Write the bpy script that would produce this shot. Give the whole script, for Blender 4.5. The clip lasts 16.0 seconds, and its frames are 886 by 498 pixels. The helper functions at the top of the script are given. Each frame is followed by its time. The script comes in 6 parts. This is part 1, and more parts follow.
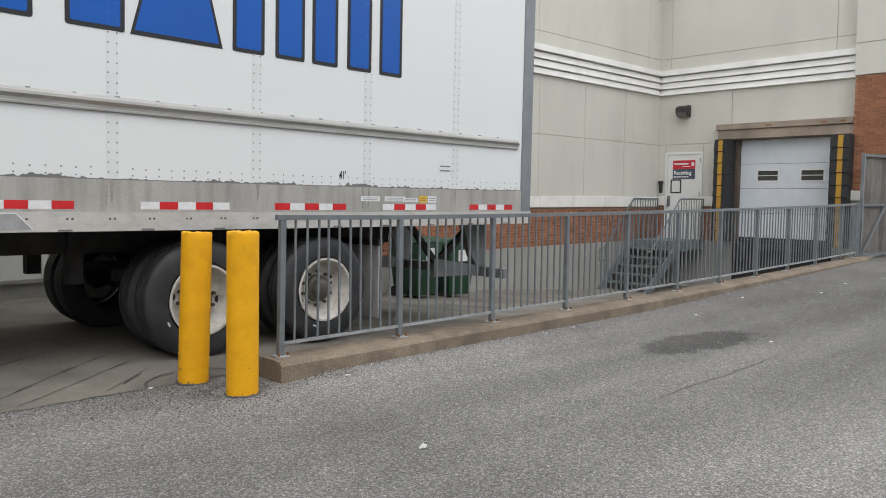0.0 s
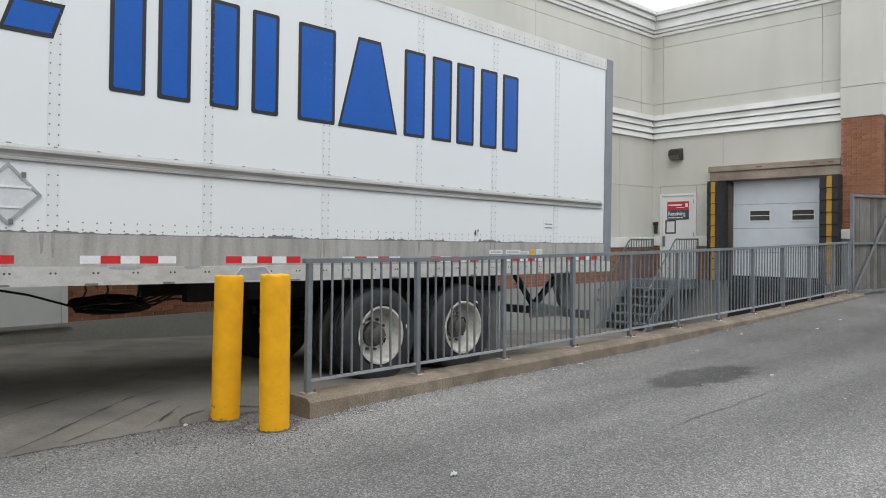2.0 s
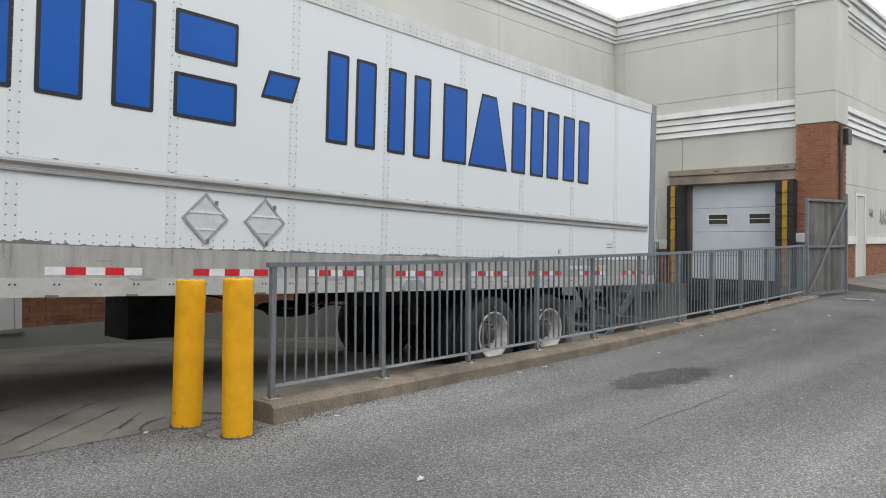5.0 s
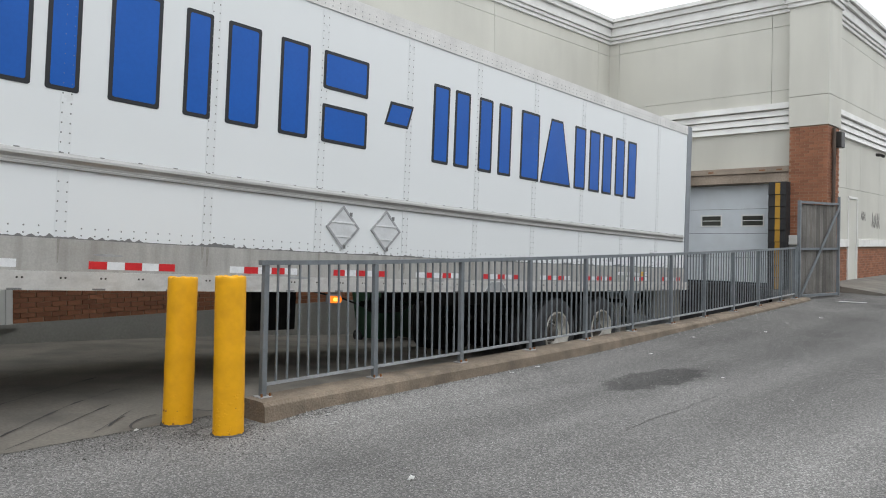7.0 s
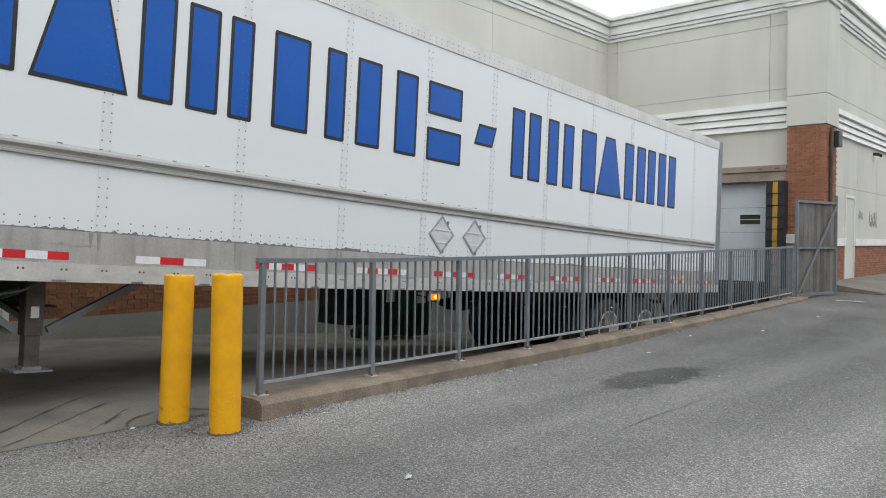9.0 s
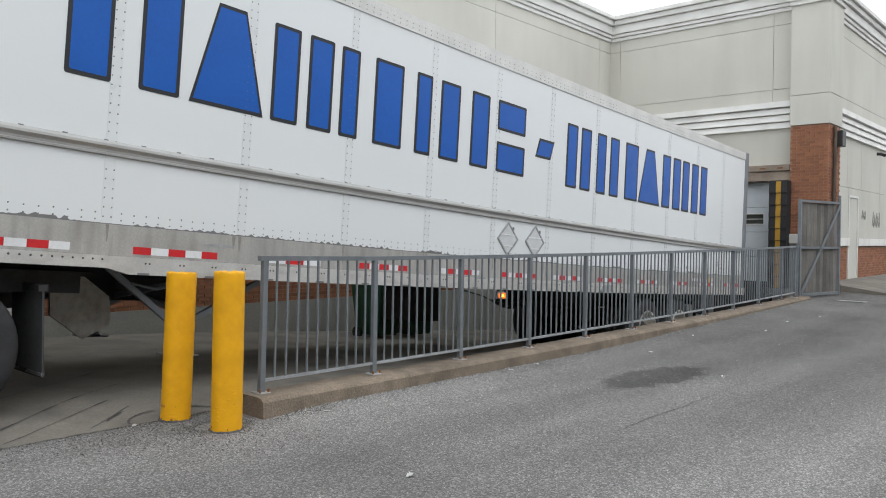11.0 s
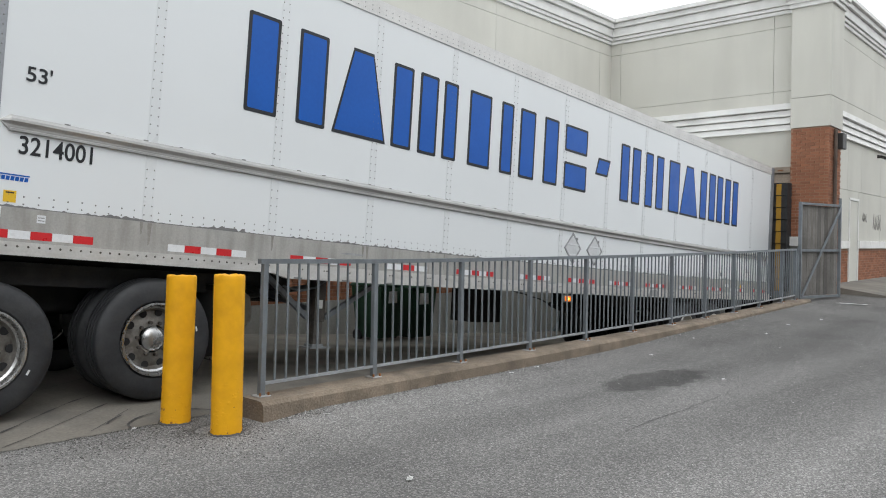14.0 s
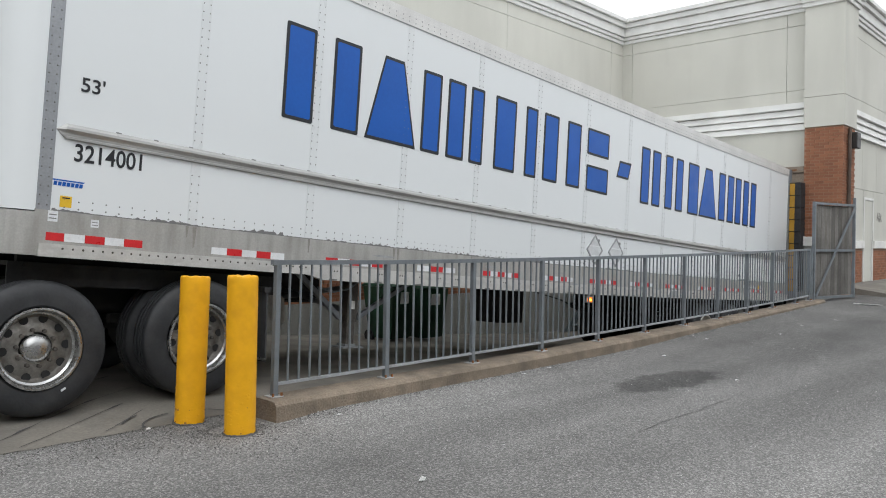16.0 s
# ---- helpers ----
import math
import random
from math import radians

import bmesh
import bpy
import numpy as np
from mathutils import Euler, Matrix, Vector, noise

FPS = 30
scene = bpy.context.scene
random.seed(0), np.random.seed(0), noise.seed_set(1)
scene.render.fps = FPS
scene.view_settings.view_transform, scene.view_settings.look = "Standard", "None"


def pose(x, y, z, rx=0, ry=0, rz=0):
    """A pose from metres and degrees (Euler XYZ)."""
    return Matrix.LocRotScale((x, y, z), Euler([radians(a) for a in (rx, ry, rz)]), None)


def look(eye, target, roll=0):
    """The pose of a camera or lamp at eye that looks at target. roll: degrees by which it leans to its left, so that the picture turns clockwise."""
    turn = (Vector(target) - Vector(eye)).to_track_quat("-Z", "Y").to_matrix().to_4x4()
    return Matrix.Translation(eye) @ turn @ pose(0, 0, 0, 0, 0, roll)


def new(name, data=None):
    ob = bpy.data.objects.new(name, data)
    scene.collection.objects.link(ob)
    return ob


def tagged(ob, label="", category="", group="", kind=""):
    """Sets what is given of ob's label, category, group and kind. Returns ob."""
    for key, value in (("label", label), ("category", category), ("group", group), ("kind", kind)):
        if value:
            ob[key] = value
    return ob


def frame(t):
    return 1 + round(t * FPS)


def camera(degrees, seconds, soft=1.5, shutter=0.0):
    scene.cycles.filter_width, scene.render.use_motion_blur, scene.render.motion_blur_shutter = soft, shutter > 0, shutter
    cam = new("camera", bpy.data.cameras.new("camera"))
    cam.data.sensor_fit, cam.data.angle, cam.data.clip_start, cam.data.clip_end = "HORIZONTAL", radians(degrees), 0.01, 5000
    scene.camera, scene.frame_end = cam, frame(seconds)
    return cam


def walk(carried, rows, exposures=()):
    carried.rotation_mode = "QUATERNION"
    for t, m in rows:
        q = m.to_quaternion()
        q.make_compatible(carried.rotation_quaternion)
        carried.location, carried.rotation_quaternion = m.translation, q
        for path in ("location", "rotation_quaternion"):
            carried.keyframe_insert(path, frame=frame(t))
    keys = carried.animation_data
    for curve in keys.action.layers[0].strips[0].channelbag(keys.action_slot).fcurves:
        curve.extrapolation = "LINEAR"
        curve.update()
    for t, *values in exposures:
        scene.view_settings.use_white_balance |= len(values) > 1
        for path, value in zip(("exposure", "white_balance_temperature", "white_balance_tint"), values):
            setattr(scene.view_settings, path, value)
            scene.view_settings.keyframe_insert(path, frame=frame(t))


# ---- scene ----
cam = camera(60.2, 16.0, soft=1.0)

PATH = [
    (0, (-3.194, -5.09, 1.428), (-1.803, -3.66, 1.287), 0.5),
    (0.5, (-3.35, -5.176, 1.424), (-1.965, -3.736, 1.34), 0.2),
    (1, (-3.467, -5.24, 1.431), (-2.079, -3.803, 1.357), 0.1),
    (1.5, (-3.551, -5.218, 1.429), (-2.156, -3.785, 1.377), 0.0),
    (2, (-3.588, -5.197, 1.433), (-2.181, -3.777, 1.403), -0.1),
    (2.5, (-3.609, -5.183, 1.442), (-2.18, -3.784, 1.422), -0.2),
    (3, (-3.61, -5.175, 1.446), (-2.161, -3.797, 1.433), -0.3),
    (3.5, (-3.601, -5.178, 1.448), (-2.139, -3.813, 1.438), -0.3),
    (4, (-3.602, -5.174, 1.442), (-2.131, -3.82, 1.427), -0.3),
    (6.5, (-3.584, -5.178, 1.435), (-2.104, -3.833, 1.409), 0.2),
    (7, (-3.588, -5.176, 1.438), (-2.102, -3.837, 1.414), 0.4),
    (7.5, (-3.586, -5.174, 1.44), (-2.096, -3.84, 1.415), 0.5),
    (8, (-3.578, -5.162, 1.443), (-2.086, -3.831, 1.415), 0.5),
    (8.5, (-3.579, -5.166, 1.436), (-2.089, -3.832, 1.41), 0.5),
    (9, (-3.577, -5.166, 1.436), (-2.087, -3.832, 1.408), 0.5),
    (11.5, (-3.571, -5.165, 1.431), (-2.086, -3.826, 1.4), 0.7),
    (12, (-3.57, -5.17, 1.437), (-2.083, -3.832, 1.41), 0.6),
    (12.5, (-3.573, -5.167, 1.439), (-2.085, -3.831, 1.413), 0.7),
    (13, (-3.57, -5.165, 1.436), (-2.082, -3.828, 1.413), 0.6),
    (13.5, (-3.565, -5.164, 1.431), (-2.079, -3.826, 1.408), 0.6),
    (14, (-3.568, -5.164, 1.437), (-2.084, -3.825, 1.412), 0.7),
    (14.5, (-3.564, -5.167, 1.43), (-2.082, -3.825, 1.409), 0.6),
    (15, (-3.567, -5.164, 1.435), (-2.083, -3.823, 1.413), 0.7),
    (15.5, (-3.571, -5.166, 1.435), (-2.086, -3.827, 1.414), 0.6),
    (16, (-3.578, -5.163, 1.44), (-2.113, -3.802, 1.416), 0.6),
]
walk(cam, [(t, look(eye, target, roll)) for t, eye, target, roll in PATH],
     exposures=[(0, 0.26, 6380, 9), (1.0, 0.26, 6280, 8), (2.0, 0.25, 6210, 7.5), (4.0, 0.19, 6210, 7.5), (16, 0.17, 6210, 7.5)])


# ---- world and sun: bright overcast ----
world = bpy.data.worlds.new("overcast")
scene.world = world
world.use_nodes = True
wn = world.node_tree
wn.nodes.clear()
sky = wn.nodes.new("ShaderNodeTexSky")
sky.sky_type = "NISHITA"
sky.sun_disc = False
sky.sun_elevation, sky.sun_rotation = radians(52), radians(215)
sky.dust_density, sky.ozone_density = 6.0, 1.0
grey = wn.nodes.new("ShaderNodeHueSaturation")
grey.inputs["Saturation"].default_value = 0.34
bg = wn.nodes.new("ShaderNodeBackground")
bg.inputs["Strength"].default_value = 0.15
wout = wn.nodes.new("ShaderNodeOutputWorld")
wn.links.new(sky.outputs[0], grey.inputs["Color"])
cloud = wn.nodes.new("ShaderNodeMix")
cloud.data_type = "RGBA"
cloud.inputs[0].default_value = 0.8
cloud.inputs[7].default_value = (9.9, 9.85, 9.95, 1)
wn.links.new(grey.outputs[0], cloud.inputs[6])
wn.links.new(cloud.outputs[2], bg.inputs["Color"])
wn.links.new(bg.outputs[0], wout.inputs[0])

sun_data = bpy.data.lights.new("sun", "SUN")
sun_data.energy, sun_data.angle, sun_data.color = 0.5, radians(60), (1.0, 0.99, 0.97)
sun = new("sun", sun_data)
sun.matrix_world = look((-12, -18, 30), (0, 0, 0))


# ---- materials ----
def mat(name, base, rough=0.6, metal=0.0, var=0.12, big=1.5, fine=60.0, bump=0.1, rnd=0.0, streak=None, dirt=None, dist=0.004, spec=0.5, island=False):
    """A procedural surface: two scales of colour variation, fine relief, optional streaks (x, y, z stretch) and dirt colour."""
    m = bpy.data.materials.new(name)
    m.use_nodes = True
    nt = m.node_tree
    n, link = nt.nodes, nt.links.new
    bsdf = n["Principled BSDF"]
    bsdf.inputs["Metallic"].default_value = metal
    bsdf.inputs["Specular IOR Level"].default_value = spec
    tc = n.new("ShaderNodeTexCoord")

    def noise_node(scale, detail=4.0, stretch=None):
        t = n.new("ShaderNodeTexNoise")
        t.inputs["Scale"].default_value, t.inputs["Detail"].default_value = scale, detail
        if stretch:
            mp = n.new("ShaderNodeMapping")
            mp.inputs["Scale"].default_value = stretch
            link(tc.outputs["Object"], mp.inputs[0])
            link(mp.outputs[0], t.inputs["Vector"])
        else:
            link(tc.outputs["Object"], t.inputs["Vector"])
        return t.outputs[0]

    def ramp(src, lo, hi, a=0.3, b=0.7):
        r = n.new("ShaderNodeMapRange")
        r.inputs["From Min"].default_value, r.inputs["From Max"].default_value = a, b
        r.inputs["To Min"].default_value, r.inputs["To Max"].default_value = lo, hi
        link(src, r.inputs[0])
        return r.outputs[0]

    def mult(a, b):
        k = n.new("ShaderNodeMath")
        k.operation = "MULTIPLY"
        link(a, k.inputs[0])
        link(b, k.inputs[1])
        return k.outputs[0]

    f = noise_node(fine, 3.0)
    val = mult(ramp(noise_node(big), 1 - var, 1 + var), ramp(f, 1 - var * 0.6, 1 + var * 0.6))
    if rnd:
        if island:
            rn = n.new("ShaderNodeNewGeometry").outputs["Random Per Island"]
        else:
            rn = n.new("ShaderNodeObjectInfo").outputs["Random"]
        val = mult(val, ramp(rn, 1 - rnd, 1 + rnd, 0.0, 1.0))
    sc = n.new("ShaderNodeVectorMath")
    sc.operation = "SCALE"
    sc.inputs[0].default_value = base
    link(val, sc.inputs["Scale"])
    col = sc.outputs[0]
    if dirt:
        dcol, amount = dirt
        mx = n.new("ShaderNodeMix")
        mx.data_type = "RGBA"
        link(ramp(noise_node(big * 2.2, 6.0, streak), 0.0, amount, 0.45, 0.75), mx.inputs[0])
        link(col, mx.inputs[6])
        mx.inputs[7].default_value = (*dcol, 1)
        col = mx.outputs[2]
    link(col, bsdf.inputs["Base Color"])
    link(ramp(noise_node(big * 3), max(0.03, rough - 0.08), min(1, rough + 0.08)), bsdf.inputs["Roughness"])
    if bump:
        b = n.new("ShaderNodeBump")
        b.inputs["Strength"].default_value, b.inputs["Distance"].default_value = bump, dist
        link(f, b.inputs["Height"])
        link(b.outputs[0], bsdf.inputs["Normal"])
    return m


def glow(name, col, strength):
    m = bpy.data.materials.new(name)
    m.use_nodes = True
    b = m.node_tree.nodes["Principled BSDF"]
    b.inputs["Base Color"].default_value = (*col, 1)
    b.inputs["Emission Color"].default_value = (*col, 1)
    b.inputs["Emission Strength"].default_value = strength
    return m


def asphalt_material():
    """Worn asphalt: pale stone chips in a grey binder, broad worn patches, one dark damp stain."""
    m = bpy.data.materials.new("asphalt")
    m.use_nodes = True
    nt = m.node_tree
    n, link = nt.nodes, nt.links.new
    bsdf = n["Principled BSDF"]
    tc = n.new("ShaderNodeTexCoord")
    vor = n.new("ShaderNodeTexVoronoi")
    vor.inputs["Scale"].default_value = 110
    chips = n.new("ShaderNodeTexNoise")
    chips.inputs["Scale"].default_value, chips.inputs["Detail"].default_value = 45, 4
    broad = n.new("ShaderNodeTexNoise")
    broad.inputs["Scale"].default_value, broad.inputs["Detail"].default_value = 0.7, 7
    for t in (vor, chips, broad):
        link(tc.outputs["Object"], t.inputs["Vector"])
    r1 = n.new("ShaderNodeValToRGB")
    e = r1.color_ramp.elements
    e[0].position, e[0].color = 0.0, (0.108, 0.105, 0.101, 1)
    e[1].position, e[1].color = 1.0, (0.296, 0.286, 0.272, 1)
    mid = r1.color_ramp.elements.new(0.62)
    mid.color = (0.167, 0.162, 0.155, 1)
    sep = n.new("ShaderNodeSeparateColor")
    link(vor.outputs["Color"], sep.inputs[0])
    link(sep.outputs[0], r1.inputs[0])
    # paler near, darker further up the lane, with a ragged border
    pos = n.new("ShaderNodeSeparateXYZ")
    link(tc.outputs["Object"], pos.inputs[0])
    border = n.new("ShaderNodeMath")
    border.operation = "MULTIPLY_ADD"
    border.inputs[1].default_value = 6.0
    link(broad.outputs[0], border.inputs[0])
    link(pos.outputs[0], border.inputs[2])
    far_tone = n.new("ShaderNodeMapRange")
    far_tone.inputs["From Min"].default_value, far_tone.inputs["From Max"].default_value = 3.5, 11.0
    far_tone.inputs["To Min"].default_value, far_tone.inputs["To Max"].default_value = 1.16, 0.74
    link(border.outputs[0], far_tone.inputs[0])
    mr = n.new("ShaderNodeMapRange")
    mr.inputs["From Min"].default_value, mr.inputs["From Max"].default_value = 0.3, 0.7
    mr.inputs["To Min"].default_value, mr.inputs["To Max"].default_value = 0.82, 1.13
    link(broad.outputs[0], mr.inputs[0])
    mr2 = n.new("ShaderNodeMapRange")
    mr2.inputs["From Min"].default_value, mr2.inputs["From Max"].default_value = 0.3, 0.7
    mr2.inputs["To Min"].default_value, mr2.inputs["To Max"].default_value = 0.80, 1.20
    link(chips.outputs[0], mr2.inputs[0])
    k = n.new("ShaderNodeMath")
    k.operation = "MULTIPLY"
    link(mr.outputs[0], k.inputs[0])
    link(mr2.outputs[0], k.inputs[1])
    lane = n.new("ShaderNodeTexNoise")
    lane.inputs["Scale"].default_value, lane.inputs["Detail"].default_value = 1.0, 5
    lm = n.new("ShaderNodeMapping")
    lm.inputs["Scale"].default_value = (0.12, 0.9, 1)
    lm.inputs["Rotation"].default_value = (0, 0, radians(-6))
    link(tc.outputs["Object"], lm.inputs[0])
    link(lm.outputs[0], lane.inputs["Vector"])
    lr = n.new("ShaderNodeMapRange")
    lr.inputs["From Min"].default_value, lr.inputs["From Max"].default_value = 0.35, 0.65
    lr.inputs["To Min"].default_value, lr.inputs["To Max"].default_value = 0.80, 1.22
    link(lane.outputs[0], lr.inputs[0])
    k0 = n.new("ShaderNodeMath")
    k0.operation = "MULTIPLY"
    link(k.outputs[0], k0.inputs[0])
    link(lr.outputs[0], k0.inputs[1])
    kt = n.new("ShaderNodeMath")
    kt.operation = "MULTIPLY"
    link(k0.outputs[0], kt.inputs[0])
    link(far_tone.outputs[0], kt.inputs[1])
    k = kt
    # the damp stain, a ragged oval about 1.6 m long
    mp = n.new("ShaderNodeMapping")
    mp.vector_type = "TEXTURE"
    mp.inputs["Location"].default_value = (3.85, -1.50, 0)
    mp.inputs["Rotation"].default_value = (0, 0, radians(-4))
    mp.inputs["Scale"].default_value = (0.95, 0.34, 4)
    wob = n.new("ShaderNodeTexNoise")
    wob.inputs["Scale"].default_value, wob.inputs["Detail"].default_value = 5, 5
    link(tc.outputs["Object"], wob.inputs["Vector"])
    add = n.new("ShaderNodeVectorMath")
    add.operation = "MULTIPLY_ADD"
    add.inputs[1].default_value = (0.4, 0.4, 0)
    link(wob.outputs["Color"], add.inputs[0])
    sub = n.new("ShaderNodeVectorMath")
    sub.operation = "SUBTRACT"
    sub.inputs[1].default_value = (0.2, 0.2, 0)
    link(tc.outputs["Object"], add.inputs[2])
    link(add.outputs[0], sub.inputs[0])
    link(sub.outputs[0], mp.inputs[0])
    ln = n.new("ShaderNodeVectorMath")
    ln.operation = "LENGTH"
    link(mp.outputs[0], ln.inputs[0])
    st = n.new("ShaderNodeMapRange")
    st.inputs["From Min"].default_value, st.inputs["From Max"].default_value = 0.8, 1.05
    st.inputs["To Min"].default_value, st.inputs["To Max"].default_value = 0.54, 1.0
    link(ln.outputs["Value"], st.inputs[0])
    k2 = n.new("ShaderNodeMath")
    k2.operation = "MULTIPLY"
    link(k.outputs[0], k2.inputs[0])
    link(st.outputs[0], k2.inputs[1])
    sc = n.new("ShaderNodeVectorMath")
    sc.operation = "SCALE"
    link(r1.outputs[0], sc.inputs[0])
    link(k2.outputs[0], sc.inputs["Scale"])
    link(sc.outputs[0], bsdf.inputs["Base Color"])
    bsdf.inputs["Roughness"].default_value = 0.95
    bsdf.inputs["Specular IOR Level"].default_value = 0.12
    b = n.new("ShaderNodeBump")
    b.inputs["Strength"].default_value, b.inputs["Distance"].default_value = 0.6, 0.006
    link(vor.outputs["Distance"], b.inputs["Height"])
    link(b.outputs[0], bsdf.inputs["Normal"])
    return m


M_ASPHALT = asphalt_material()
M_CONC = mat("concrete slab", (0.175, 0.16, 0.136), 0.85, var=0.22, big=0.8, fine=45, bump=0.25, dirt=((0.085, 0.08, 0.072), 0.8))
M_KERB = mat("kerb concrete", (0.215, 0.172, 0.128), 0.9, var=0.30, big=2.5, fine=55, bump=0.9, dist=0.014, dirt=((0.11, 0.09, 0.07), 0.7))
M_FOUND = mat("foundation concrete", (0.29, 0.285, 0.265), 0.9, var=0.12, big=0.9, fine=30, bump=0.3, dirt=((0.26, 0.25, 0.23), 0.5))
M_EIFS = mat("stucco", (0.56, 0.55, 0.495), 0.9, var=0.05, big=0.5, fine=220, bump=0.25, dist=0.003, streak=(1.2, 1.2, 0.25), dirt=((0.40, 0.39, 0.35), 0.35))
M_EIFS2 = mat("pale stucco trim", (0.72, 0.715, 0.69), 0.85, var=0.05, big=0.8, fine=200, bump=0.15, dirt=((0.45, 0.44, 0.42), 0.4))
M_JOINT = mat("joint shadow", (0.34, 0.32, 0.28), 0.9, var=0.1)
M_STONE = mat("white sill stone", (0.74, 0.73, 0.70), 0.8, var=0.06, big=2, fine=90, bump=0.15, dirt=((0.5, 0.48, 0.44), 0.4))
M_BRICK = mat("brick", (0.285, 0.122, 0.066), 0.9, var=0.16, big=4, fine=120, bump=0.45, rnd=0.22)
M_BRICKS = mat("brick joined", (0.285, 0.122, 0.066), 0.9, var=0.16, big=4, fine=120, bump=0.45, rnd=0.22, island=True)
M_MORTAR = mat("mortar", (0.33, 0.21, 0.145), 0.95, var=0.1, bump=0.2)
M_GALV = mat("galvanised steel", (0.185, 0.205, 0.222), 0.5, 0.35, var=0.14, big=6, fine=90, bump=0.08, dirt=((0.20, 0.20, 0.20), 0.4))
# paler copy of the galvanised steel: sky light on the bottom rail, put into its colour
M_GALVLIT = mat("sky-lit galvanised steel", (0.36, 0.375, 0.39), 0.45, 0.3, var=0.14, big=6, fine=90, bump=0.08, dirt=((0.22, 0.22, 0.22), 0.4))
M_PLATE = mat("base plate steel", (0.42, 0.42, 0.42), 0.5, 0.4, var=0.1, big=8)
M_YELLOW = mat("yellow paint", (0.79, 0.395, 0.008), 0.5, spec=0.3, var=0.06, big=3, fine=16, bump=0.3, dist=0.006, dirt=((0.58, 0.27, 0.01), 0.45))
M_RUST = mat("rust", (0.22, 0.09, 0.03), 0.9, var=0.3, big=10)
M_CHIP = mat("rusty chip", (0.36, 0.17, 0.035), 0.9, var=0.3, big=10)
M_WHITE = mat("trailer white", (0.72, 0.74, 0.745), 0.36, var=0.005, big=0.5, fine=5, bump=0.012, dist=0.002)
M_STRIP = mat("seam white", (0.69, 0.71, 0.715), 0.33, var=0.03, big=2, bump=0.02, dirt=((0.58, 0.58, 0.56), 0.25))
M_CORNER = mat("grey corner strip", (0.30, 0.31, 0.325), 0.45, 0.4, var=0.12, big=3)
M_RIVET = mat("rivet", (0.21, 0.21, 0.207), 0.45, 0.5, var=0.1)
M_RAIL = mat("aluminium rail", (0.43, 0.42, 0.395), 0.45, 0.3, var=0.12, big=1.6, fine=70, bump=0.06, streak=(2.6, 1, 0.35), dirt=((0.21, 0.195, 0.17), 0.6))
M_FLANGE = mat("aluminium flange", (0.56, 0.55, 0.525), 0.45, 0.3, var=0.10, big=2.2, fine=60, bump=0.06, streak=(1.5, 1, 3), dirt=((0.36, 0.34, 0.31), 0.5))
M_MIDRAIL = mat("aluminium scuff rail", (0.43, 0.425, 0.41), 0.38, 0.5, var=0.1, big=2.5, fine=60, bump=0.05, streak=(0.3, 1, 8), dirt=((0.27, 0.26, 0.25), 0.5))
M_STREAK = mat("grime streak", (0.30, 0.285, 0.26), 0.8, var=0.2, big=4)
M_SCRAPE = mat("scraped metal", (0.36, 0.365, 0.37), 0.5, 0.3, var=0.15, big=8)
M_TOPRAIL = mat("roof rail", (0.64, 0.63, 0.61), 0.5, 0.15, var=0.1, big=3, bump=0.05)
M_REARPOST = mat("grey painted steel", (0.22, 0.235, 0.255), 0.5, 0.3, var=0.1, big=3)
M_BLUE = mat("blue vinyl", (0.006, 0.092, 0.41), 0.4, var=0.06, big=1.5, fine=30, bump=0.02, spec=0.35)
M_BLACK = mat("black vinyl", (0.012, 0.013, 0.016), 0.45, var=0.1)
M_PLACARD = mat("placard aluminium", (0.62, 0.63, 0.64), 0.4, 0.1, var=0.08, big=5, dirt=((0.4, 0.4, 0.4), 0.3))
M_RED = mat("red tape", (0.55, 0.02, 0.025), 0.35, var=0.1, big=6)
M_TAPEW = mat("white tape", (0.72, 0.73, 0.74), 0.3, var=0.06, big=6)
M_TYRE = mat("tyre rubber", (0.022, 0.023, 0.0255), 0.60, var=0.25, big=3, fine=50, bump=0.3, dirt=((0.05, 0.05, 0.05), 0.5))
M_RIMW = mat("white wheel paint", (0.56, 0.54, 0.50), 0.5, var=0.12, big=6, bump=0.1, dirt=((0.25, 0.20, 0.15), 0.6))
M_ALLOY = mat("polished alloy", (0.46, 0.46, 0.455), 0.28, 0.9, var=0.1, big=5, dirt=((0.22, 0.21, 0.20), 0.5))
M_DISC = mat("dull alloy disc", (0.24, 0.228, 0.21), 0.5, 0.55, var=0.25, big=7, dirt=((0.085, 0.068, 0.052), 0.85))
M_HUB = mat("greasy hub", (0.10, 0.09, 0.08), 0.6, 0.4, var=0.3, big=10, bump=0.3)
M_UNDER = mat("chassis black", (0.018, 0.018, 0.019), 0.7, 0.1, var=0.3, big=3, bump=0.2, dirt=((0.05, 0.045, 0.04), 0.5))
M_GREYST = mat("grey chassis steel", (0.20, 0.21, 0.215), 0.6, 0.3, var=0.15, big=4)
M_FLAP = mat("mud flap rubber", (0.045, 0.046, 0.048), 0.7, var=0.2, big=4)
M_FLAPW = mat("pale mud flap", (0.36, 0.36, 0.35), 0.7, var=0.15, big=4)
M_DOOR = mat("white door paint", (0.70, 0.70, 0.69), 0.5, var=0.03, big=1.5, fine=150, bump=0.05, dirt=((0.5, 0.49, 0.46), 0.25))
M_DOCKDOOR = mat("dock door enamel", (0.60, 0.64, 0.68), 0.4, var=0.03, big=1.5, fine=150, bump=0.05, dirt=((0.46, 0.48, 0.50), 0.3))
M_WOOD = mat("weathered timber", (0.30, 0.245, 0.195), 0.85, var=0.34, big=1.2, fine=40, bump=0.4, streak=(1, 0.3, 8), dirt=((0.22, 0.18, 0.14), 0.6))
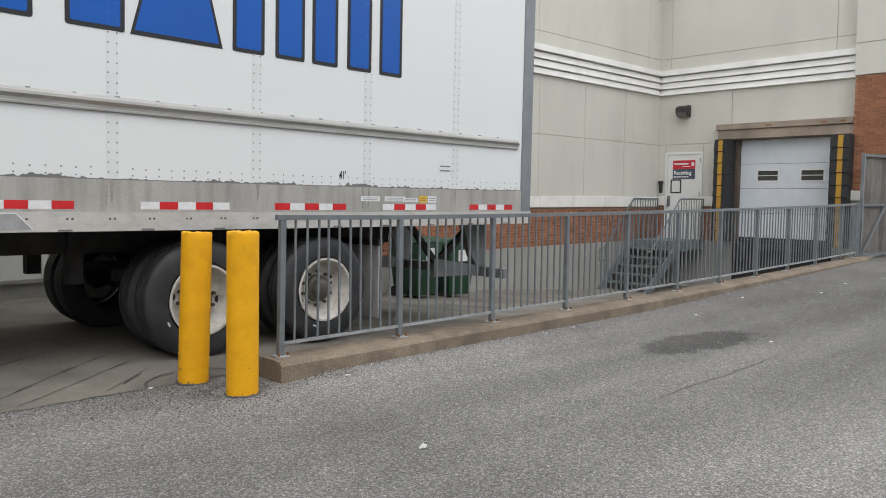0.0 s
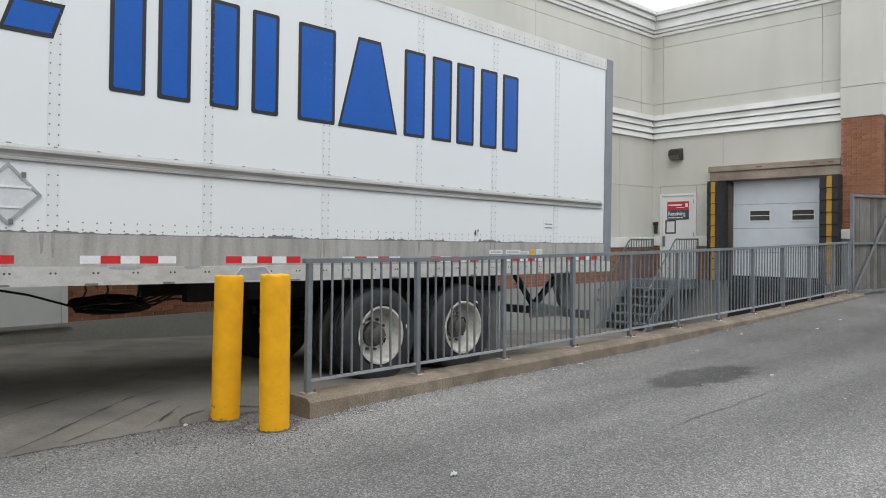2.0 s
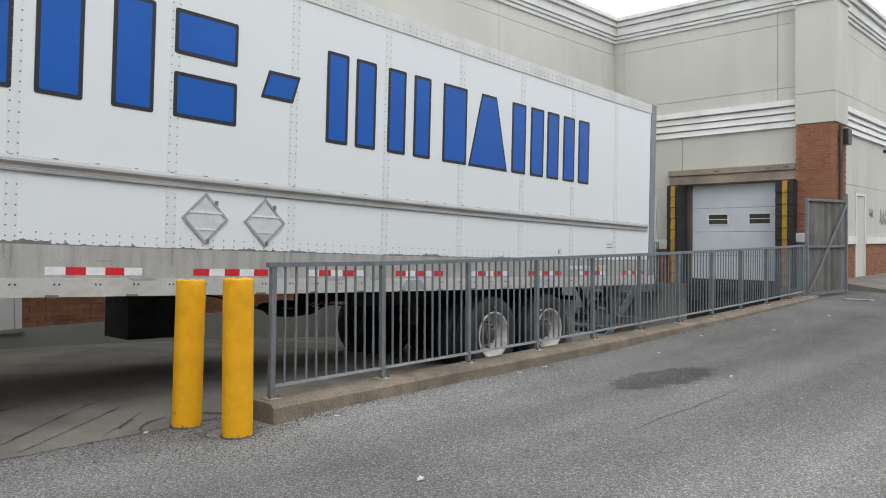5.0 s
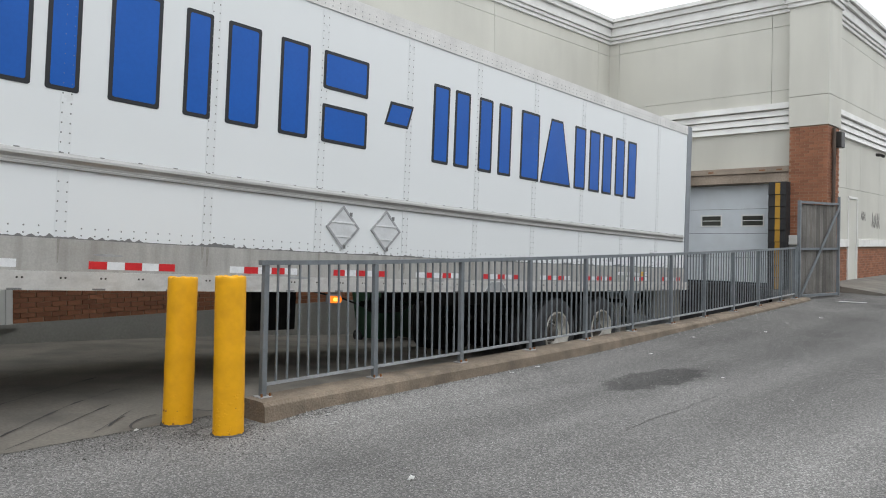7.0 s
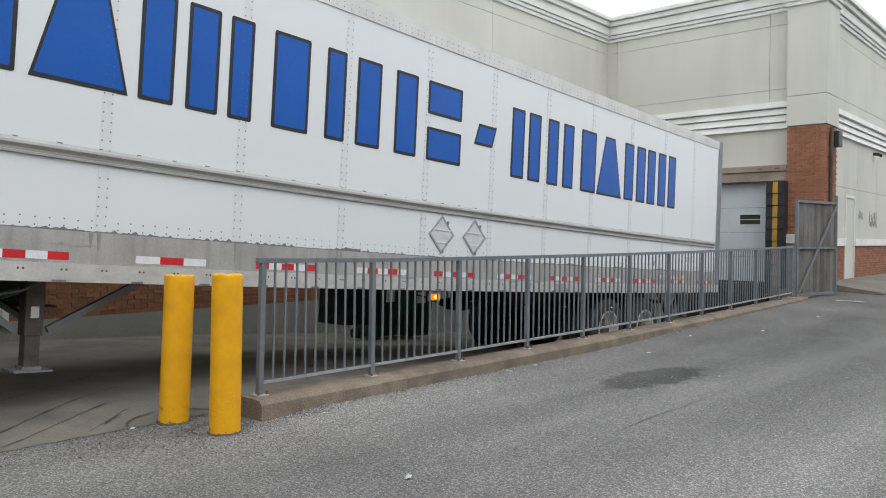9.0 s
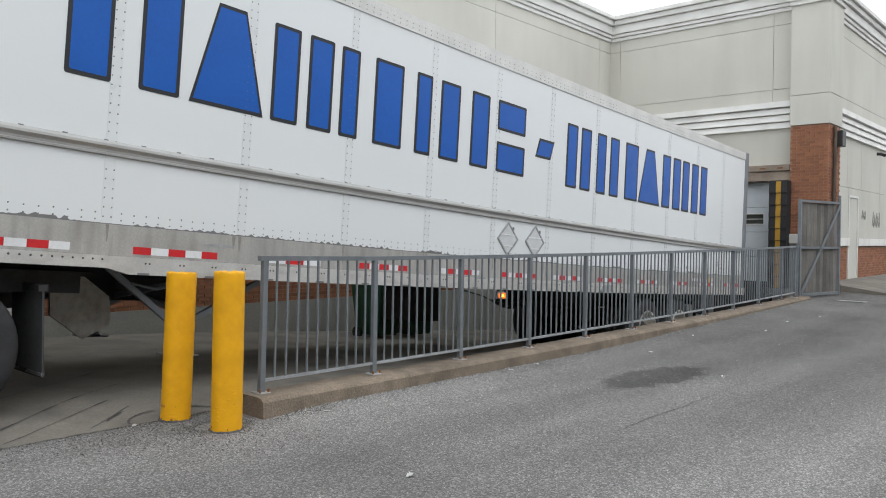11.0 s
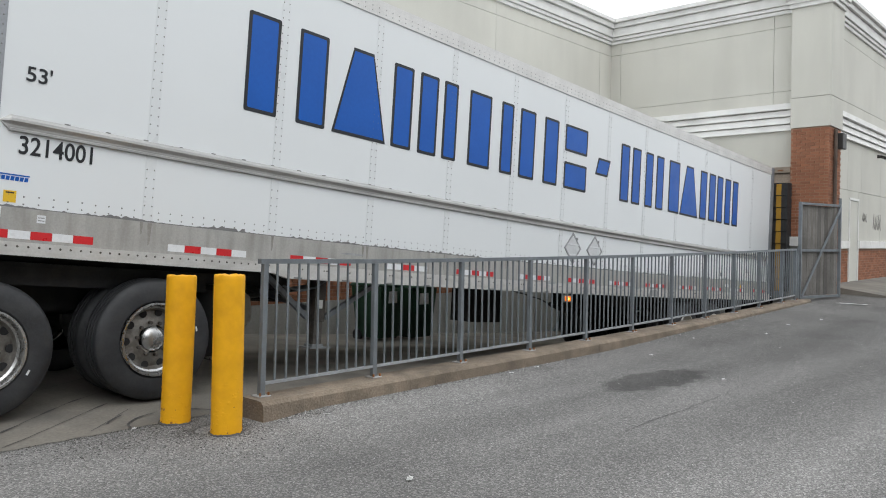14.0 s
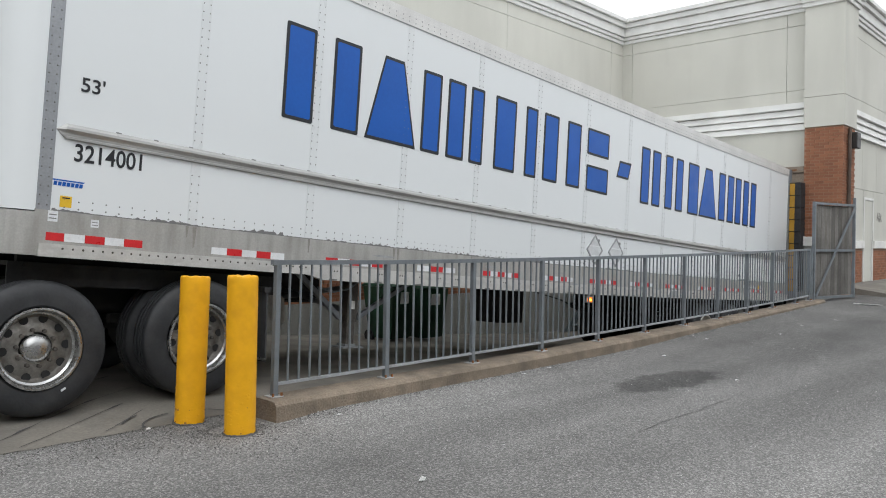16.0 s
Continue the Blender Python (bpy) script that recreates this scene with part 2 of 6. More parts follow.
M_WOODG = mat("grey gate boards", (0.135, 0.128, 0.118), 0.9, var=0.35, big=1.5, fine=40, bump=0.5, rnd=0.32, streak=(6, 6, 0.4), dirt=((0.09, 0.075, 0.06), 0.7))
M_PAD = mat("dock seal fabric", (0.020, 0.020, 0.022), 0.75, var=0.2, big=5, bump=0.2)
M_PADBR = mat("brown dock frame", (0.09, 0.065, 0.05), 0.8, var=0.25, big=3, bump=0.3)
M_SEALY = mat("yellow seal stripe", (0.40, 0.22, 0.02), 0.7, var=0.1, big=4)
M_DARK = mat("dark void", (0.015, 0.015, 0.016), 0.8, var=0.1)
M_LAMPB = mat("bronze lamp housing", (0.035, 0.032, 0.03), 0.5, 0.2, var=0.1)
M_GLASSD = mat("lamp glass", (0.16, 0.16, 0.15), 0.15, var=0.1)
M_PANE = mat("dark pane", (0.05, 0.052, 0.045), 0.12, var=0.25, big=4)
M_SIGNR = mat("sign red", (0.50, 0.02, 0.035), 0.45, var=0.04)
M_SIGNB = mat("sign slate", (0.055, 0.075, 0.11), 0.45, var=0.04)
M_SIGNW = mat("sign white", (0.75, 0.75, 0.75), 0.5, var=0.03)
M_GREEN = mat("green bin plastic", (0.013, 0.052, 0.026), 0.5, var=0.12, big=3, bump=0.1)
M_STAIR = mat("painted stair steel", (0.165, 0.195, 0.21), 0.55, 0.3, var=0.15, big=4, dirt=((0.10, 0.10, 0.10), 0.5))
M_CABLE = mat("black cable", (0.015, 0.015, 0.016), 0.6, var=0.2)
M_GRITD = mat("dark grit", (0.125, 0.12, 0.112), 0.95, var=0.3, big=8, rnd=0.5, island=True)
M_GRITP = mat("pale stone chip", (0.36, 0.35, 0.335), 0.9, var=0.2, big=8, rnd=0.35, island=True)
M_PAPER = mat("paper litter", (0.72, 0.72, 0.70), 0.8, var=0.08)
M_CRACK = mat("crack filler", (0.07, 0.067, 0.064), 0.95, var=0.2)
M_YSTICK = mat("yellow sticker", (0.72, 0.45, 0.02), 0.45, var=0.05)
M_GRAF = mat("faded graffiti", (0.30, 0.29, 0.275), 0.9, var=0.1)
M_AMBER = glow("amber lens", (1.0, 0.20, 0.006), 0.65)
M_AMBERHOT = glow("lit amber bulb", (1.0, 0.50, 0.06), 2.0)


# ---- mesh helpers ----
def box(bm, a, b):
    v = [bm.verts.new((x, y, z)) for x in (a[0], b[0]) for y in (a[1], b[1]) for z in (a[2], b[2])]
    for f in ((0, 1, 3, 2), (4, 6, 7, 5), (0, 4, 5, 1), (2, 3, 7, 6), (0, 2, 6, 4), (1, 5, 7, 3)):
        bm.faces.new([v[i] for i in f])


def boxes(*pairs):
    bm = bmesh.new()
    for a, b in pairs:
        box(bm, a, b)
    return bm


def hull8(bm, pts):
    """A six-sided solid from the four corners of one end and the four of the other."""
    v = [bm.verts.new(p) for p in pts]
    bm.faces.new(v[3::-1])
    bm.faces.new(v[4:8])
    for i in range(4):
        j = (i + 1) % 4
        bm.faces.new((v[i], v[j], v[4 + j], v[4 + i]))


def bar(bm, p, q, w, h=None):
    """A square bar from p to q."""
    p, q = Vector(p), Vector(q)
    h = h or w
    d = (q - p).normalized()
    side = d.cross(Vector((0, 0, 1)))
    side = side.normalized() if side.length > 1e-3 else Vector((1, 0, 0))
    up = side.cross(d)
    c = [side * (w / 2 * i) + up * (h / 2 * j) for i, j in ((-1, -1), (1, -1), (1, 1), (-1, 1))]
    hull8(bm, [p + k for k in c] + [q + k for k in c])


def tube(bm, pts, r, seg=8):
    """A round tube through the points."""
    pts = [Vector(p) for p in pts]
    rings = []
    for i, p in enumerate(pts):
        d = (pts[min(i + 1, len(pts) - 1)] - pts[max(i - 1, 0)]).normalized()
        a = d.cross(Vector((0, 0, 1)))
        a = a.normalized() if a.length > 1e-3 else Vector((1, 0, 0))
        b = d.cross(a)
        rings.append([bm.verts.new(p + a * (r * math.cos(2 * math.pi * k / seg)) + b * (r * math.sin(2 * math.pi * k / seg))) for k in range(seg)])
    for s, t in zip(rings, rings[1:]):
        for k in range(seg):
            bm.faces.new((s[k], s[(k + 1) % seg], t[(k + 1) % seg], t[k]))
    bm.faces.new(rings[0][::-1])
    bm.faces.new(rings[-1])


def lathe(bm, profile, seg=40, axis="y", centre=(0, 0, 0), caps=True):
    """Turns (radius, offset) pairs about an axis."""
    rings = []
    for r, o in profile:
        ring = []
        for k in range(seg):
            a = 2 * math.pi * k / seg
            c, s = r * math.cos(a), r * math.sin(a)
            p = (c, o, s) if axis == "y" else (c, s, o)
            ring.append(bm.verts.new(Vector(p) + Vector(centre)))
        rings.append(ring)
    for s, t in zip(rings, rings[1:]):
        for k in range(seg):
            bm.faces.new((s[k], s[(k + 1) % seg], t[(k + 1) % seg], t[k]))
    if caps and profile[0][0] > 1e-4:
        bm.faces.new(rings[0][::-1])
    if caps and profile[-1][0] > 1e-4:
        bm.faces.new(rings[-1])


def prism(bm, pts, off):
    """A flat polygon given thickness along off."""
    a = [bm.verts.new(p) for p in pts]
    b = [bm.verts.new(Vector(p) + Vector(off)) for p in pts]
    bm.faces.new(a)
    bm.faces.new(b[::-1])
    for i in range(len(a)):
        j = (i + 1) % len(a)
        bm.faces.new((a[j], a[i], b[i], b[j]))


def soften(bm, w, seg=2):
    bmesh.ops.bevel(bm, geom=bm.edges[:], offset=w, segments=seg, affect="EDGES", profile=0.5)
    return bm


def link_mesh(name, bm, material, smooth=False):
    bmesh.ops.recalc_face_normals(bm, faces=bm.faces[:])
    me = bpy.data.meshes.new(name)
    bm.to_mesh(me)
    bm.free()
    me.materials.append(material)
    if smooth:
        for p in me.polygons:
            p.use_smooth = True
        me.set_sharp_from_angle(angle=radians(35))
    return new(name, me)


def part(name, bm, material, parent, label="", smooth=False, kind=""):
    ob = link_mesh(name, bm, material, smooth)
    ob.parent = parent
    return tagged(ob, label, kind=kind)


def thing(name, label, category, group="", kind="", at=(0, 0, 0)):
    ob = new(name)
    ob.location = at
    ob.empty_display_size = 0.2
    return tagged(ob, label, category, group, kind)


def piece(name, me, parent, at):
    """A further object on one shared mesh."""
    ob = new(name, me)
    ob.parent = parent
    ob.location = at
    return ob


def lettering(name, text, size, m, parent, material, label, squeeze=1.0):
    """Words in the built-in font, laid flat by the pose m."""
    cu = bpy.data.curves.new(name, "FONT")
    cu.body, cu.size, cu.extrude, cu.offset = text, size, 0.001, size * 0.012
    tmp = new(name, cu)
    me = bpy.data.meshes.new_from_object(tmp.evaluated_get(bpy.context.evaluated_depsgraph_get()))
    bpy.data.objects.remove(tmp)
    me.transform(m @ Matrix.Diagonal((squeeze, 1, 1, 1)))
    me.materials.clear()
    me.materials.append(material)
    ob = new(name, me)
    ob.parent = parent
    return tagged(ob, label)


# ---- the lie of the land ----
RAMP_X = (-14, -1.5, -0.35, 1.2, 2.9, 4.5, 6.5, 8.5, 11.6, 13.5, 15.3)
RAMP_Z = (0.14, 0.09, 0.06, -0.01, -0.11, -0.235, -0.39, -0.555, -0.79, -0.87, -0.90)


def ramp_z(x):
    return float(sum(np.interp(x + d, RAMP_X, RAMP_Z) for d in (-0.6, 0.0, 0.6)) / 3)


def apron_z(x, y):
    k = min(max((y - 0.38) / 1.0, 0.0), 1.0)
    k = k * k * (3 - 2 * k) if x < 0 else 1.0 if x > 0.6 else max(k, x / 0.6)
    return ramp_z(x) * k + 0.004 * (1 - k)


def ground_z(x, y=-3.0):
    """The lane rises gently towards the gate, and a little towards the kerb."""
    rise = 0.0205 * min(max(x - 4.5, 0.0), 16.0) * min(1.0, max(x - 4.5, 0.0) / 2.5)
    k = min(max((y + 0.9) / 0.7, 0.0), 1.0) * min(max((x + 0.15) / 0.6, 0.0), 1.0)
    return rise + 0.034 * k * k * (3 - 2 * k)


def kerb_top(x):
    return 0.164 + 0.0009 * max(0.0, x - 2.0) ** 2


def fence_top(x):
    return 1.244 + 0.02 * math.exp(-max(x, 0.0) / 0.7) + 0.00077 * max(0.0, x - 2.0) ** 2


def sheet(name, xs, ys, zf, keep, material, label, category):
    verts = [(x, y, zf(x, y)) for x in xs for y in ys]
    ny = len(ys)
    faces = [(i * ny + j, (i + 1) * ny + j, (i + 1) * ny + j + 1, i * ny + j + 1)
             for i in range(len(xs) - 1) for j in range(ny - 1)
             if keep((xs[i] + xs[i + 1]) / 2, (ys[j] + ys[j + 1]) / 2)]
    me = bpy.data.meshes.new(name)
    me.from_pydata(verts, [], faces)
    me.validate()
    me.materials.append(material)
    for p in me.polygons:
        p.use_smooth = True
    return tagged(new(name, me), label, category, kind="structure")


def build_ground():
    xs = [-600, -200, -60, -25, -14, -10] + [round(-8 + 0.5 * i, 2) for i in range(15)] + [-0.6, -0.4, -0.3, 0, 0.5] + [1 + 0.75 * i for i in range(19)] + [15.3, 17, 18.5, 20, 22, 30, 60, 200, 600]
    ys = [-600, -200, -60, -25, -12, -8, -6, -4, -3, -2, -1, -0.8, -0.65, -0.5, -0.35, -0.2, -0.1, 0.0, 0.38, 2, 4, 5.8, 30, 200, 600]

    def keep(x, y):
        return not (-14 < x < 15.3 and 0.38 < y < 5.8) and not (0 < x < 15.3 and 0 < y < 0.4)
    sheet("ground", xs, ys, lambda x, y: ground_z(x, y) if y < 1 or x > 15 else 0.0, keep, M_ASPHALT,
          "worn grey asphalt with pale stone chips and cracks", "asphalt")
    xs = [-14, -10, -8, -6, -5, -4] + [round(-3.5 + 0.1 * i, 2) for i in range(35)] + [0.25 * i for i in range(62)]
    ys = [0.02, 0.2, 0.34] + [0.5 + 0.25 * i for i in range(21)] + [5.78]
    apron = sheet("ramp", xs, ys, apron_z, lambda x, y: y > 0.34 or x > 0, M_CONC,
                  "stained grey concrete loading ramp sloping down to the dock", "ramp")
    for v in apron.data.vertices:
        if abs(v.co.y - 0.34) < 0.001 and v.co.x < -0.05:
            v.co.y += 0.035 * noise.noise((v.co.x * 2.3, 0, 3)) + 0.03 * noise.noise((v.co.x * 9, 0, 8))
            v.co.z = 0.005
    # narrow open joints between the apron's slabs
    for n, (x0, y0, ang, length) in enumerate(((-1.75, 0.42, 33, 1.3), (-2.1, 0.42, 36, 2.2), (-3.0, 0.42, 36, 3.4), (-1.15, 0.45, 40, 0.7), (-4.3, 0.42, 36, 5.0))):
        bm = bmesh.new()
        steps = int(length / 0.12)
        dx, dy = math.cos(radians(ang)) * 0.12, math.sin(radians(ang)) * 0.12
        row = []
        for i in range(steps + 1):
            w = 0.0035 + 0.006 * noise.noise((i * 0.6, n * 3.1, 0)) ** 2 + (0.012 if noise.noise((i * 0.5, n * 1.7, 5)) > 0.38 else 0)
            x, y = x0 + dx * i + 0.012 * noise.noise((i * 0.9, n, 9)), y0 + dy * i
            if y > 5.7:
                break
            z = apron_z(x, y) + 0.005
            row.append((bm.verts.new((x - w * dy / 0.12, y + w * dx / 0.12, z)), bm.verts.new((x + w * dy / 0.12, y - w * dx / 0.12, z))))
        for a, b in zip(row, row[1:]):
            bm.faces.new((a[0], a[1], b[1], b[0]))
        ob = link_mesh("slab_joint", bm, M_CRACK)
        tagged(ob, "dark open joint in the concrete apron", "joint", "slab joints", "structure")
    # broken arc of old filler round the bollard foot
    for n, (r0, a0, a1) in enumerate(((0.36, 95, 175), (0.40, 20, 80), (0.52, 120, 150))):
        bm = bmesh.new()
        row = []
        for i in range(19):
            a = radians(a0 + (a1 - a0) * i / 18)
            w = 0.008 + 0.014 * abs(noise.noise((i * 0.5, n, 2)))
            row.append([bm.verts.new((-0.545 + (r0 + s * w) * math.cos(a), 0.33 + (r0 + s * w) * 0.8 * math.sin(a), apron_z(-0.545 + r0 * math.cos(a), 0.33 + r0 * math.sin(a)) + 0.006)) for s in (-1, 1)])
        for a, b in zip(row, row[1:]):
            bm.faces.new((a[0], a[1], b[1], b[0]))
        tagged(link_mesh("filler_arc", bm, M_CRACK), "broken dark filler in the concrete", "joint", "slab joints", "structure")
    # asphalt cracks
    for n, pts in enumerate((((1.7, -2.25), (2.04, -2.24), (2.41, -2.23), (3.12, -2.24), (3.74, -2.22), (3.97, -2.16)), ((3.80, -2.21), (3.89, -2.46), (3.88, -2.81)), ((4.43, -2.06), (4.06, -2.27), (3.88, -2.39)), ((8.02, -2.31), (8.47, -2.34), (8.5, -2.56)))):
        bm = bmesh.new()
        row = []
        for (xa, ya), (xb, yb) in zip(pts, pts[1:]):
            for i in range(8):
                x, y = xa + (xb - xa) * i / 8, ya + (yb - ya) * i / 8
                x += 0.03 * noise.noise((x * 6, y * 6, n)) - 0.05
                y += 0.03 * noise.noise((x * 6, y * 6, n + 7)) - 0.09
                w = 0.0018 + 0.006 * abs(noise.noise((x * 4, y * 4, 3)))
                z = ground_z(x) + 0.004
                row.append((bm.verts.new((x, y - w, z)), bm.verts.new((x + w, y + w, z))))
        for a, b in zip(row, row[1:]):
            bm.faces.new((a[0], b[0], b[1], a[1]))
        tagged(link_mesh("asphalt_crack", bm, M_CRACK), "thin dark crack in the asphalt", "crack", "asphalt cracks", "structure")


build_ground()


# ---- the building ----
LW, DW, RW = 5.67, 15.3, 0.285      # left wall y, dock wall x, side wall y
ROWS_LOW, ROWS_UP = (1.43, 2.80, 4.10), (4.75, 5.045, 6.56, 6.87)
BANDS = ((4.09, 4.255), (4.255, 4.43), (4.43, 4.595), (4.595, 4.755))
CORNICE = ((6.86, 6.955, 0.05), (6.955, 7.045, 0.09), (7.045, 7.27, 0.13), (7.27, 7.40, 0.20), (7.40, 7.51, 0.27))


def facing(axis, at, sgn):
    """Maps (along, out, z) to the world for a wall on the plane axis = at that faces sgn."""
    if axis == "y":
        return lambda s, o, z: (s, at + sgn * o, z)
    return lambda s, o, z: (at + sgn * o, s, z)


def slab(bm, f, s0, s1, o0, o1, z0, z1):
    a, b = f(s0, o0, z0), f(s1, o1, z1)
    box(bm, [min(p, q) for p, q in zip(a, b)], [max(p, q) for p, q in zip(a, b)])


def stucco_panels(wall, f, cuts, rows, gap=0.0045, proud=0.006):
    for z0, z1 in zip(rows, rows[1:]):
        for s0, s1 in zip(cuts, cuts[1:]):
            bm = bmesh.new()
            slab(bm, f, s0 + gap, s1 - gap, -0.03, proud, z0 + gap, z1 - gap)
            part("panel", bm, M_EIFS, wall)


def banding(wall, f, s0, s1):
    for i, (z0, z1) in enumerate(BANDS):
        bm = bmesh.new()
        out = 0.075 if i < 3 else 0.10
        sec = ((-0.02, z0), (out, z0 + 0.012), (out - (0.05 if i < 3 else 0.02), z1 - 0.012), (-0.02, z1 - 0.004))
        prism(bm, [f(s0, o, z) for o, z in sec], Vector(f(s1, 0, 0)) - Vector(f(s0, 0, 0)))
        part("moulding", bm, M_EIFS2, wall)


def cornice(wall, f, s0, s1, trim0=0, trim1=0):
    for z0, z1, out in CORNICE:
        bm = bmesh.new()
        slab(bm, f, s0 + trim0 * out, s1 - trim1 * out, -0.02, out, z0, z1 - 0.006)
        part("cornice", soften(bm, 0.012), M_EIFS2, wall)


BRICK_L, BRICK_H, JOINT = 0.19, 0.057, 0.010


def brickwork(wall, f, s0, s1, z0, z1, singles, hole=None, reverse=False):
    """Running bond. The first `singles` bricks are objects of their own on shared meshes; the rest is one joined mesh."""
    bm = bmesh.new()
    slab(bm, f, s0, s1, -0.05, -0.012, z0, z1)
    part("mortar_bed", bm, M_MORTAR, wall)
    shared, rest, count = {}, bmesh.new(), 0
    spots = []
    n_course = int((z1 - z0) / (BRICK_H + JOINT))
    for c in range(n_course):
        z = z0 + c * (BRICK_H + JOINT) + JOINT / 2
        s = s0 - (0.5 * (BRICK_L + JOINT) if c % 2 else 0)
        while s < s1 - 0.02:
            a, b = max(s, s0) + JOINT / 2, min(s + BRICK_L, s1) - JOINT / 2
            if b - a > 0.03 and not (hole and hole[0] < (a + b) / 2 < hole[1] and hole[2] < z < hole[3]):
                spots.append((a, b, z))
            s += BRICK_L + JOINT
    if reverse:
        spots.sort(key=lambda p: -p[2])
    for a, b, z in spots:
        out = 0.002 * random.random()
        if count < singles:
            key = round(b - a, 3)
            if key not in shared:
                one = bmesh.new()
                slab(one, f, 0, key, -0.03, 0.0, 0, BRICK_H)
                org = Vector(f(0, 0, 0))
                for v in one.verts:
                    v.co -= org
                one.normal_update()
                bmesh.ops.recalc_face_normals(one, faces=one.faces[:])
                me = bpy.data.meshes.new("brick")
                one.to_mesh(me)
                one.free()
                me.materials.append(M_BRICK)
                shared[key] = me
            piece("brick", shared[key], wall, f(a, out, z))
        else:
            slab(rest, f, a, b, -0.03, out, z, z + BRICK_H)
        count += 1
    if len(rest.verts):
        part("bricks", rest, M_BRICKS, wall, kind="stuff")
    else:
        rest.free()


def cap_stones(wall, f, s0, s1, z0, z1, length=1.1, out=0.06):
    n = max(1, round((s1 - s0) / length))
    for i in range(n):
        bm = bmesh.new()
        a, b = s0 + (s1 - s0) * i / n, s0 + (s1 - s0) * (i + 1) / n
        slab(bm, f, a + 0.004, b - 0.004, -0.03, out, z0, z1)
        part("sill_stone", soften(bm, 0.008), M_STONE, wall)


def build_left_wall():
    w = thing("wall_1", "beige stucco wall with brick base and concrete footing", "wall", kind="structure")
    f = facing("y", LW, -1)
    part("wall_core", boxes(((-14, LW + 0.03, -1.2), (DW, LW + 0.45, 7.40))), M_JOINT, w)
    low = [-14, -8.2, -4.9, -3.2, -1.55, 0.15, 1.85, 3.5, 5.1, 6.8, 8.45, 10.2, 11.91, 13.61, DW]
    up = [-14, -8.1, -3.52, 1.03, 5.58, 10.14, 14.69, DW]
    stucco_panels(w, f, low, ROWS_LOW)
    stucco_panels(w, f, up, ROWS_UP)
    banding(w, f, -14, DW - 0.10)
    cornice(w, f, -14, DW)
    cap_stones(w, f, 0.05, DW, 1.17, 1.43, 1.26, 0.05)
    bm = bmesh.new()
    slab(bm, f, -14, DW, -0.04, 0.03, -1.2, 0.30)
    part("footing", bm, M_FOUND, w)
    brickwork(w, f, 0.05, DW - 0.01, 0.30, 1.17, 300)
    bm = bmesh.new()
    slab(bm, f, -14, -1.3, -0.04, -0.004, 0.30, 1.43)
    part("plinth", bm, M_EIFS, w)
    d = thing("door_1", "white painted steel service door in the long wall", "door", kind="structure")
    bm = bmesh.new()
    for a, b, z0, z1 in ((-1.3, -1.22, 0.3, 2.45), (-0.03, 0.05, 0.3, 2.45), (-1.22, -0.03, 2.37, 2.45)):
        slab(bm, f, a, b, -0.02, 0.035, z0, z1)
    part("door_frame", bm, M_DOOR, d)
    bm = bmesh.new()
    slab(bm, f, -1.215, -0.035, -0.03, 0.015, 0.30, 2.365)
    part("door_leaf", bm, M_DOOR, d)
    bm = bmesh.new()
    slab(bm, f, -1.3, 0.08, -0.02, 0.06, 0.25, 0.298)
    part("door_sill", bm, M_FOUND, d)


